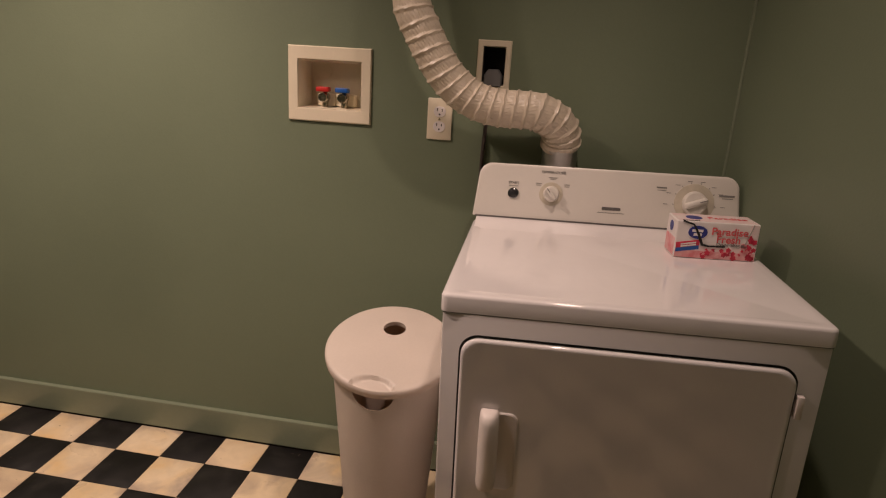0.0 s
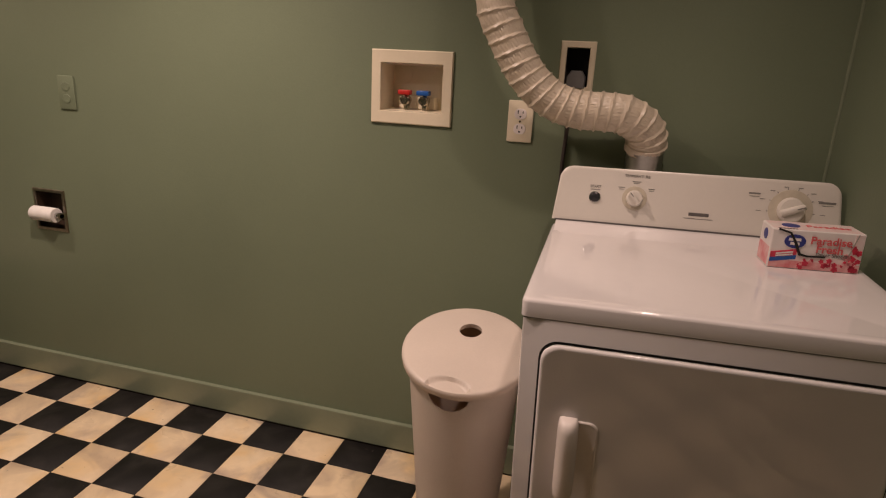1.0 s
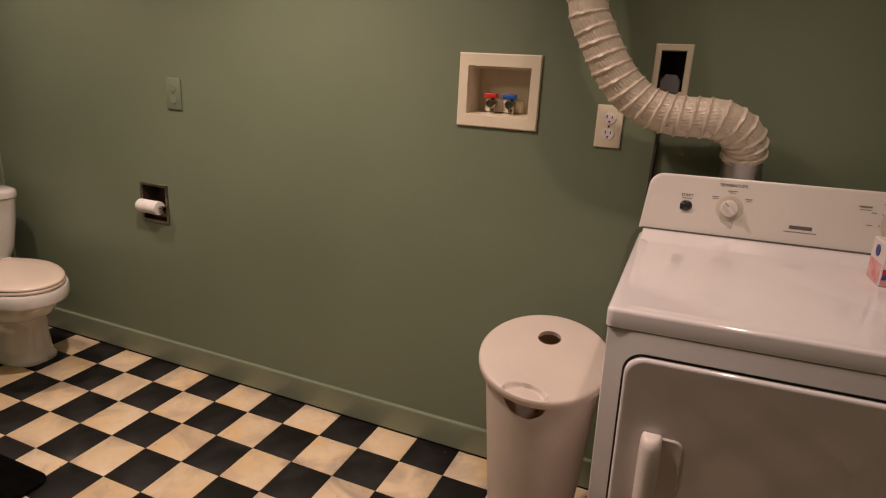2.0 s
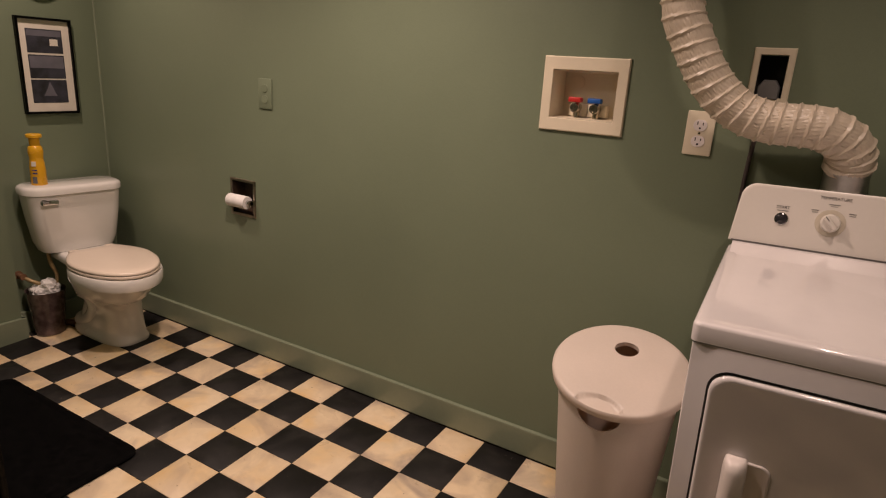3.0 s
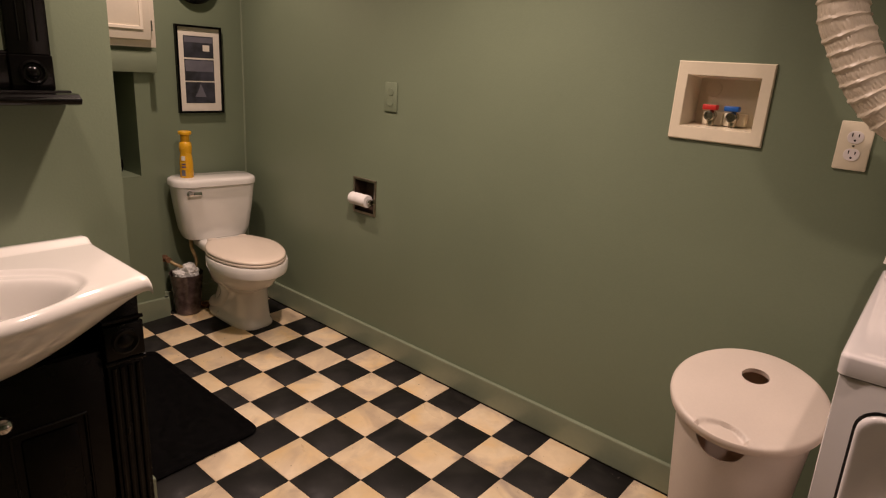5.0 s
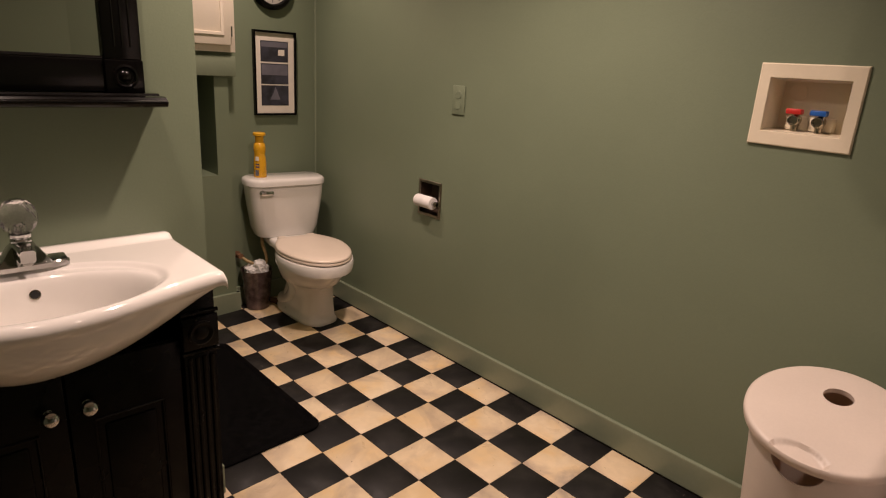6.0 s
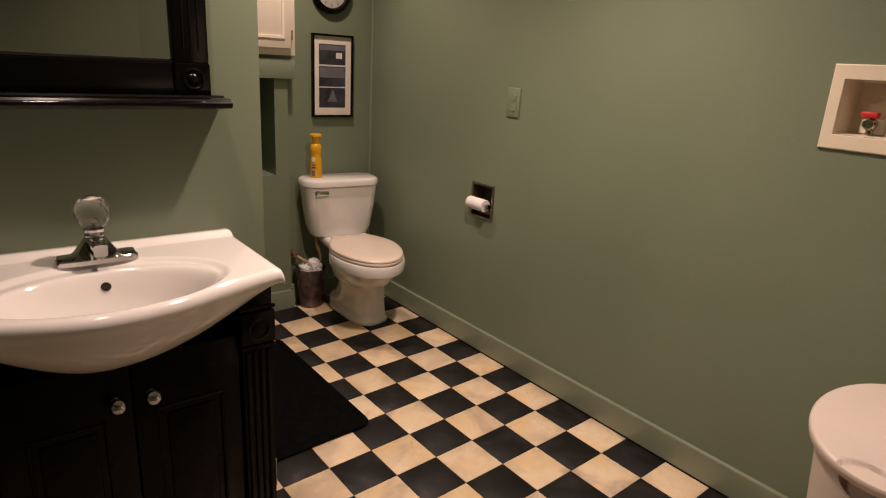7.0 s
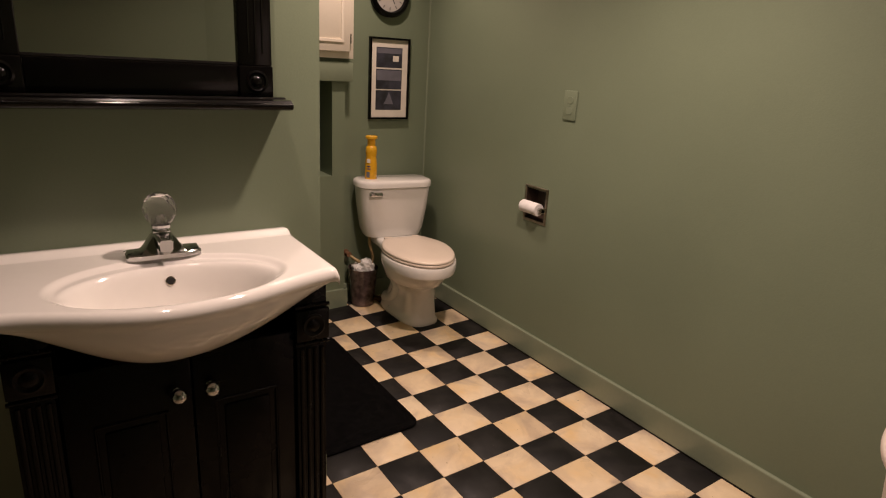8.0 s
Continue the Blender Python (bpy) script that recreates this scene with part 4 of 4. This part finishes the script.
pic = thing("picture_frame", on_left(LEFT_X, -0.081, 1.167), "black framed set of three dark photographs in a cream mat", "picture frame")
part("frame", frame_bar(bmesh.new(), 0.228, 0.402, 0.208, 0.382, 0.0, 0.022), M_ESPR, pic, "slim black frame")
part("mat_board", boxed(-0.1045, 0.1045, -0.1915, 0.1915, 0.003, 0.010), M_MATTE, pic, "cream mat board")
for dy in (0.105, -0.001, -0.105):
    w, h = 0.148, 0.098
    ph = part("photograph", boxed(-w / 2 - 0.002, w / 2 - 0.002, dy - h / 2, dy + h / 2, 0.0085, 0.0108), M_PHOTO, pic, "dark landscape photograph")
    if dy == 0.105:
        part("photo_sky", boxed(-w / 2 + 0.002, w / 2 - 0.006, dy + 0.020, dy + h / 2 - 0.005, 0.0106, 0.0112), M_SKYPH, ph)
        part("photo_light", boxed(0.018, 0.052, dy - 0.018, dy + 0.010, 0.0106, 0.0113), M_MATTE, ph)
    elif dy == -0.001:
        part("photo_sky", boxed(-w / 2 + 0.002, w / 2 - 0.006, dy - 0.006, dy + h / 2 - 0.005, 0.0106, 0.0112), M_SKYPH, ph)
    else:
        bm = bmesh.new()
        ring_loft(bm, [[Vector((x, dy + y, z)) for x, y in ((-0.030, -0.02), (0.026, -0.02), (0.012, 0.012), (0.0, 0.042), (-0.012, 0.012))] for z in (0.0106, 0.0112)])
        part("photo_sky", bm, M_SKYPH, ph)

clk = thing("wall_clock", on_left(LEFT_X, -0.090, 1.570), "round black-rimmed wall clock with a white dial", "clock")
part("rim", lathe([(0.108, 0.0), (0.108, 0.020), (0.100, 0.030), (0.086, 0.030), (0.080, 0.016)], 56, Matrix(), True, False), M_ESPR, clk, "black rounded rim")
part("dial", lathe([(0.083, 0.012), (0.083, 0.016)], 48), M_DIAL, clk, "greyish white clock dial")
for h in range(12):
    part("hour_mark", placed(boxed(-0.0025, 0.0025, 0.060, 0.074, 0.0158, 0.0166), Matrix.Rotation(radians(30 * h), 4, "Z")), M_GREYINK, clk)
for a, l in ((-150, 0.05), (40, 0.068)):
    part("clock_pointer", placed(boxed(-0.002, 0.002, -0.01, l, 0.017, 0.018), Matrix.Rotation(radians(a), 4, "Z")), M_DARK, clk)

# ---- wall cabinet and niche ----
cab = thing("wall_cabinet", Matrix.Translation((STRIP_X, -0.66, 1.256)), "cream painted wall cabinet with one panelled door", "cabinet")
part("body", boxed(0.0, 0.030, -0.30, 0.344, 0.0, 0.85, bev=0.002), M_CABW, cab)
cdoor = part("door", boxed(0.028, 0.048, -0.10, 0.319, 0.030, 0.80, bev=0.004), M_CABW, cab, "cream panelled door")
bm = placed(frame_bar(bmesh.new(), 0.345, 0.69, 0.315, 0.66, 0.0, 0.006), Matrix.Translation((0.0475, 0.1125, 0.415)) @ Matrix(((0, 0, 1, 0), (1, 0, 0, 0), (0, 1, 0, 0), (0, 0, 0, 1))))
part("panel_moulding", bm, M_CABW, cdoor)
for z in (0.09, 0.7):
    part("hinge", boxed(0.029, 0.046, 0.3205, 0.326, z - 0.022, z + 0.022, bev=0.001), M_CHROME, cab)
bag = bmesh.new()
bmesh.ops.create_icosphere(bag, subdivisions=3, radius=0.05)
for vtx in bag.verts:
    vtx.co = Vector((vtx.co.x * 1.1, vtx.co.y * 0.75, vtx.co.z * 1.15)) * (0.95 + 0.25 * noise.noise(vtx.co * 20))
zmin = min(v.co.z for v in bag.verts)
solo("black_pouch", placed(bag, Matrix.Translation((0, 0, -zmin))), M_MAT, Matrix.Translation((-0.72, -0.505, 0.690)), "small black soft pouch in the niche", "pouch")

# ---- vanity ----
VY = -1.412
FLV = floor_z(VY)
van = thing("vanity_cabinet", Matrix.Translation((VAN_X + 0.012, VY, FLV)), "black-stained wooden vanity cabinet with fluted corner posts", "vanity")
VH = 0.792 - FLV - 0.035
FX = 0.325                                          # front of the carcass, from the wall
part("carcass", boxed(0.0, FX - 0.02, -0.303, 0.303, 0.07, VH - 0.150, bev=0.003), M_ESPR, van)
for sy in (-1, 1):
    ya, yb = sorted((sy * 0.288, sy * 0.3025))
    part("side_panel", boxed(0.0, FX - 0.03, ya, yb, VH - 0.153, VH + 0.004), M_ESPR, van)
part("plinth", boxed(0.02, FX - 0.05, -0.300, 0.300, 0.0, 0.07), M_ESPR, van)
for sy in (-1, 1):
    y0 = sy * 0.270
    post = part("corner_post", boxed(FX - 0.03, FX + 0.008, y0 - 0.036, y0 + 0.036, 0.0, VH + 0.006, bev=0.003), M_ESPR, van, "black fluted corner post")
    zb = 0.671 - FLV
    part("rosette_block", boxed(FX, FX + 0.018, y0 - 0.039, y0 + 0.039, zb - 0.038, zb + 0.038, bev=0.003), M_ESPR, post)
    part("rosette", lathe([(0.028, 0), (0.028, 0.004), (0.024, 0.006), (0.019, 0.003), (0.016, 0.003), (0.012, 0.006), (0.005, 0.008)], 32, Matrix.Translation((FX + 0.017, y0, zb)) @ Matrix.Rotation(radians(90), 4, "Y")), M_ESPR, post)
    for zz in (zb + 0.046, zb - 0.046):
        part("bead", tube([Vector((FX + 0.012, y0 - 0.040, zz)), Vector((FX + 0.012, y0 + 0.040, zz))], 0.0045, 10), M_ESPR, post)
    for k in range(4):
        yy = y0 - 0.024 + 0.016 * k
        part("reed", tube([Vector((FX + 0.008, yy, 0.09)), Vector((FX + 0.008, yy, zb - 0.06))], 0.0055, 8), M_ESPR, post)
for sy in (-1, 1):
    y0, y1 = sorted((sy * 0.002 + 0.008, sy * 0.230))
    door = part("door", boxed(FX - 0.02, FX, y0, y1, 0.085, VH - 0.10, bev=0.003), M_ESPR, van, "black raised-panel door")
    w, zc, hh = 0.242, (0.085 + 0.535) / 2 + 0.03, 0.50
    P = Matrix.Translation((FX - 0.001, (y0 + y1) / 2, zc)) @ Matrix(((0, 0, 1, 0), (1, 0, 0, 0), (0, 1, 0, 0), (0, 0, 0, 1)))
    part("panel_groove", placed(frame_bar(bmesh.new(), 0.138, hh, 0.126, hh - 0.012, 0.0, 0.006), P), M_ESPR, door)
    part("raised_panel", placed(boxed(-0.050, 0.050, -hh / 2 + 0.018, hh / 2 - 0.018, -0.002, 0.006, bev=0.005), P), M_ESPR, door)
    kz = 0.573 - FLV
    kn = part("knob", lathe([(0.009, 0), (0.009, 0.004), (0.006, 0.006), (0.006, 0.014), (0.008, 0.016)], 16, Matrix.Translation((FX, sy * 0.033 + 0.009, kz)) @ Matrix.Rotation(radians(90), 4, "Y")), M_CHROME, door, "chrome and clear knob")
    bm = bmesh.new()
    bmesh.ops.create_uvsphere(bm, u_segments=24, v_segments=14, radius=0.0165)
    part("knob_ball", placed(bm, Matrix.Translation((FX + 0.026, sy * 0.033 + 0.009, kz))), M_CHROME, kn, deg=60)

# ceramic basin: one shell, profile by profile along the wall
CT, HALF = 0.799, 0.334


def front_x(v):
    """Depth of the counter's front edge at v metres from its middle."""
    d = v + 0.028
    q = min(1.0, abs(d) / (0.345 if d > 0 else 0.290))
    return 0.356 + 0.090 * (0.5 + 0.5 * math.cos(math.pi * q)) ** 0.72


def belly(v):
    d = v + 0.028
    q = min(1.0, abs(d) / (0.348 if d > 0 else 0.290))
    return 0.034 + 0.121 * (0.5 + 0.5 * math.cos(math.pi * q)) ** (0.46 if d > 0 else 0.66)


def ease(q):
    q = min(1.0, max(0.0, q))
    return q * q * (3 - 2 * q)


def bowl_depth(x, v):
    """How far the basin lies under the counter: a shallow ledge, then the bowl with its steep back."""
    r = math.sqrt(((x - 0.268) / 0.154) ** 2 + (v / 0.238) ** 2)
    ri = math.sqrt(((x - 0.286) / 0.130) ** 2 + (v / 0.216) ** 2)
    return 0.009 * ease((1 - r) / 0.10) + 0.112 * ease((1 - ri) / 0.40)


bm = bmesh.new()
rings = []
NV = 190
for i in range(NV + 1):
    v = -HALF + 2 * HALF * i / NV
    edge = min(1.0, (HALF - abs(v)) / 0.012)
    drop = 0.010 * (1 - math.sqrt(max(0.0, 1 - (1 - edge) ** 2)))
    xf, zb = front_x(v), belly(v)
    ring = [Vector((0.0, v, CT - 0.035)), Vector((0.0, v, CT + 0.008 - drop)), Vector((0.004, v, CT + 0.011 - drop)), Vector((0.018, v, CT + 0.011 - drop)), Vector((0.026, v, CT + 0.009 - drop)), Vector((0.036, v, CT + 0.0025 - drop)), Vector((0.048, v, CT - drop))]
    NX = 110
    for j in range(1, NX + 1):
        x = 0.048 + (xf - 0.022 - 0.048) * j / NX
        ring.append(Vector((x, v, CT - drop - bowl_depth(x, v))))
    rr = 0.020
    for a in range(8, 121, 8):                       # rolled front edge
        ring.append(Vector((xf - 0.022 + rr * math.sin(radians(a)) + 0.002, v, CT - drop - rr + rr * math.cos(radians(a)))))
    back = min(xf - 0.03, 0.30)
    for a in range(1, 27):                           # underside of the bowl
        q = a / 26
        ring.append(Vector((xf - 0.006 - (xf - 0.006 - back) * (1 - math.cos(q * math.pi / 2)), v, CT - rr * 1.5 - drop * 0.3 - (zb - rr * 1.5) * math.sin(q * math.pi / 2) ** 0.9)))
    ring.append(Vector((back - 0.05, v, CT - max(zb, 0.036))))
    rings.append(ring)
ring_loft(bm, rings)
sink = thing("sink_basin", Matrix.Translation((VAN_X + 0.001, VY, 0)), "glossy white ceramic sink with a bowed front on the vanity", "sink")
part("basin", bm, M_PORC, sink, deg=60)
ox = 0.158
while bowl_depth(ox, 0.006) < 0.040:                 # down the back of the bowl
    ox += 0.0005
slope = math.degrees(math.atan2(bowl_depth(ox + 0.004, 0.006) - bowl_depth(ox - 0.004, 0.006), 0.008))
part("overflow_hole", lathe([(0.0105, -0.002), (0.0105, 0.0012), (0.0085, 0.0016), (0.0078, 0.0)], 24, Matrix.Translation((ox, 0.006, CT - 0.040)) @ Matrix.Rotation(radians(slope), 4, "Y")), M_BRASS, sink, "dull ring of the overflow hole")
part("overflow_dark", lathe([(0.0080, -0.001), (0.0080, 0.0009)], 20, Matrix.Translation((ox, 0.006, CT - 0.040)) @ Matrix.Rotation(radians(slope), 4, "Y")), M_DARK, sink, "dark overflow hole")
part("drain", lathe([(0.021, 0), (0.021, 0.003), (0.012, 0.002)], 24, Matrix.Translation((0.312, 0, CT - 0.120))), M_CHROME, sink, "chrome drain")

fau = thing("faucet", Matrix.Translation((VAN_X + 0.105, VY + 0.005, CT)), "chrome single-handle faucet with a clear faceted knob", "faucet")
bm = bmesh.new()                                    # plate with two wings that slope up to the body
rings = []
for i in range(41):
    v = -0.079 + 0.158 * i / 40
    q = abs(v) / 0.079
    half = 0.029 * (1 - 0.18 * q ** 3)
    h = 0.017 + 0.036 * ease((0.62 - q) / 0.42)
    top = half * (0.80 - 0.25 * ease((0.62 - q) / 0.42))
    if i in (0, 40):
        h, half, top = 0.012, half * 0.92, top * 0.9
    rings.append([Vector((-half, v, 0)), Vector((half, v, 0)), Vector((half, v, 0.010)), Vector((half * 0.93, v, 0.0135)), Vector((top, v, h - 0.002)), Vector((top * 0.8, v, h)), Vector((-top * 0.8, v, h)), Vector((-top, v, h - 0.002)), Vector((-half * 0.93, v, 0.0135)), Vector((-half, v, 0.010))])
ring_loft(bm, rings)
part("base", bm, M_CHROME, fau, "chrome base plate", deg=25)
bm = bmesh.new()
rings = []
for x, z, w, h in ((-0.004, 0.040, 0.044, 0.034), (0.020, 0.041, 0.038, 0.034), (0.040, 0.040, 0.032, 0.032), (0.056, 0.038, 0.030, 0.030), (0.060, 0.038, 0.027, 0.026)):
    rings.append([Vector((x, a, z + b)) for a, b in rounded_rect(w, h, 0.006, 4)])
ring_loft(bm, rings)
part("spout", bm, M_CHROME, fau, "short square chrome spout", deg=35)
part("aerator", lathe([(0.0095, 0.018), (0.0095, 0.028)], 18, Matrix.Translation((0.046, 0, 0))), M_GALV, fau)
part("stem", lathe([(0.020, 0.050), (0.020, 0.060), (0.017, 0.064), (0.021, 0.069), (0.021, 0.074), (0.012, 0.076)], 28), M_CHROME, fau)
knob = bmesh.new()
rings = []
for k, (r, z) in enumerate([(0.018, 0.076), (0.028, 0.083), (0.0350, 0.097), (0.0360, 0.111), (0.0320, 0.129), (0.022, 0.141), (0.012, 0.1455)]):
    rings.append([Vector((r * math.cos(math.pi * (2 * i + k % 2) / 10), r * math.sin(math.pi * (2 * i + k % 2) / 10), z)) for i in range(10)])
rows = [[knob.verts.new(p) for p in r] for r in rings]
for k, (a, b) in enumerate(zip(rows, rows[1:])):     # staggered rings: triangular facets
    for i in range(10):
        j = (i + 1) % 10
        if k % 2 == 0:
            knob.faces.new((a[i], a[j], b[i]))
            knob.faces.new((a[j], b[j], b[i]))
        else:
            knob.faces.new((a[i], b[j], b[i]))
            knob.faces.new((a[i], a[j], b[j]))
knob.faces.new(list(reversed(rows[0])))
knob.faces.new(rows[-1])
part("knob", knob, M_CRYSTAL, fau, "clear faceted acrylic knob", deg=3)
part("knob_core", lathe([(0.008, 0.077), (0.009, 0.084), (0.009, 0.096), (0.006, 0.099)], 16), M_CHROME, fau, "chrome core of the knob")
part("knob_cap", lathe([(0.010, 0.1456), (0.010, 0.1472), (0.006, 0.148)], 20), M_CHROME, fau)

# ---- mirror ----
mir = thing("wall_mirror", on_left(VAN_X, VY, 1.155), "black wood framed wall mirror with a narrow shelf", "mirror")
MH = 0.70
part("glass", boxed(-0.235, 0.235, 0.060, MH - 0.06, 0.004, 0.010), M_MIRROR, mir, "silvered mirror glass")
for sx in (-1, 1):
    st = part("stile", boxed(sx * 0.257 - 0.040, sx * 0.257 + 0.040, 0.072, MH - 0.072, 0.0, 0.026, bev=0.003), M_ESPG, mir)
    for k in (-0.017, 0.0, 0.017):
        part("flute", tube([Vector((sx * 0.257 + k, 0.10, 0.0245)), Vector((sx * 0.257 + k, MH - 0.10, 0.0245))], 0.0030, 8), M_ESPG, st)
    for yy in (0.035, MH - 0.035):
        blk = part("corner_block", boxed(sx * 0.257 - 0.041, sx * 0.257 + 0.041, yy - 0.037, yy + 0.037, 0.0, 0.030, bev=0.003), M_ESPG, mir)
        part("rosette", lathe([(0.027, 0), (0.027, 0.004), (0.022, 0.006), (0.018, 0.002), (0.014, 0.002), (0.010, 0.006), (0.004, 0.008)], 32, Matrix.Translation((sx * 0.257, yy, 0.029))), M_ESPG, blk)
for yy in (0.036, MH - 0.036):
    part("rail", boxed(-0.2155, 0.2155, yy - 0.035, yy + 0.035, 0.0, 0.024, bev=0.003), M_ESPG, mir)
    s_ = 1 if yy < 0.3 else -1
    part("rail_bead", tube([Vector((-0.219, yy + s_ * 0.036, 0.016)), Vector((0.219, yy + s_ * 0.036, 0.016))], 0.006, 10), M_ESPG, mir)
bm = bmesh.new()
prof = ((0.0, -0.030), (0.075, -0.030), (0.088, -0.027), (0.092, -0.020), (0.092, -0.016), (0.088, -0.013), (0.083, -0.012), (0.079, -0.0075), (0.072, -0.006), (0.034, -0.006), (0.030, -0.002), (0.0, -0.002))
ring_loft(bm, [[Vector((a, b, o)) for o, b in prof] for a in (-0.327, 0.327)])
part("shelf", bm, M_ESPG, mir, "narrow black moulded shelf", deg=30)

# ---- bath mat ----
bm = bmesh.new()
rings = []
for z, o in ((0.0005, 0.004), (0.006, 0.0), (0.011, 0.003), (0.0125, 0.010), (0.0125, 0.022), (0.0095, 0.026), (0.0095, 0.034), (0.0125, 0.038)):
    ring = []
    for a, b in rounded_rect(0.84 - 2 * o, 0.50 - 2 * o, 0.045, 8):
        x, y = 0.094 + a, -0.806 + b
        ring.append(Vector((x, y, floor_z(y) + 0.0005 + z)))
    rings.append(ring)
ring_loft(bm, rings)
solo("bath_mat", bm, M_MAT, Matrix(), "black textile bath mat with rounded corners", "rug", deg=50)

# ---- scrap behind the toilet ----
zs = floor_z(-0.16)
solo("wood_scrap", boxed(-0.05, 0.05, -0.018, 0.018, 0.0005, 0.014, bev=0.002), M_WOODB, Matrix.Translation((-0.655, -0.160, zs)) @ Matrix.Rotation(radians(25), 4, "Z") @ Matrix.Rotation(radians(1.5), 4, "X"), "small brown scrap of wood on the floor", "wood scrap")

# ---- floor tiles ----
TILT = Matrix.Rotation(radians(2.1), 4, "X")


def tile_mesh(name, w, h, material):
    g = 0.0006
    bm = bmesh.new()
    rings = [[Vector((sx * (w / 2 - o), sy * (h / 2 - o), z)) for sx, sy in ((1, 1), (-1, 1), (-1, -1), (1, -1))] for z, o in ((-0.003, g), (-0.0006, g), (0.0, g + 0.0008))]
    ring_loft(bm, rings)
    return mesh_of(name, bm, material, 60)


full = {0: tile_mesh("tile_cream", TILE, TILE, M_CREAM), 1: tile_mesh("tile_black", TILE, TILE, M_BLACK)}
WROW = 0.1400
edge = {0: tile_mesh("tile_cream_cut", TILE, WROW, M_CREAM), 1: tile_mesh("tile_black_cut", TILE, WROW, M_BLACK)}
rest = {0: bmesh.new(), 1: bmesh.new()}
jit = random.Random(11)
for row in range(0, 19):
    for col in range(-5, 21):
        kind = (col + row) % 2
        x = (col + 0.5) * TILE
        y = WROW / 2 if row == 0 else -(row - 0.5) * TILE
        z = floor_z(y) + jit.uniform(-0.0003, 0.0003)
        if row < 11 and -5 <= col < 12:
            ob = new("tile", (edge if row == 0 else full)[kind])
            ob.matrix_basis = Matrix.Translation((x, y, z)) @ TILT @ Matrix.Rotation(jit.uniform(-0.004, 0.004), 4, "Z")
            ob.parent = floor_ob
        else:
            h = WROW if row == 0 else TILE
            placed_bm = [Matrix.Translation((x, y, z)) @ TILT @ Vector((sx * (TILE / 2 - 0.0006), sy * (h / 2 - 0.0006), dz)) for dz in (-0.003, 0.0) for sx, sy in ((1, 1), (-1, 1), (-1, -1), (1, -1))]
            vs = [rest[kind].verts.new(p) for p in placed_bm]
            for f in ((4, 5, 6, 7), (0, 1, 5, 4), (1, 2, 6, 5), (2, 3, 7, 6), (3, 0, 4, 7)):
                rest[kind].faces.new([vs[i] for i in f])
part("far_tiles", rest[0], M_CREAM, floor_ob, "cream vinyl tiles", kind="stuff")
part("far_tiles", rest[1], M_BLACK, floor_ob, "black vinyl tiles", kind="stuff")
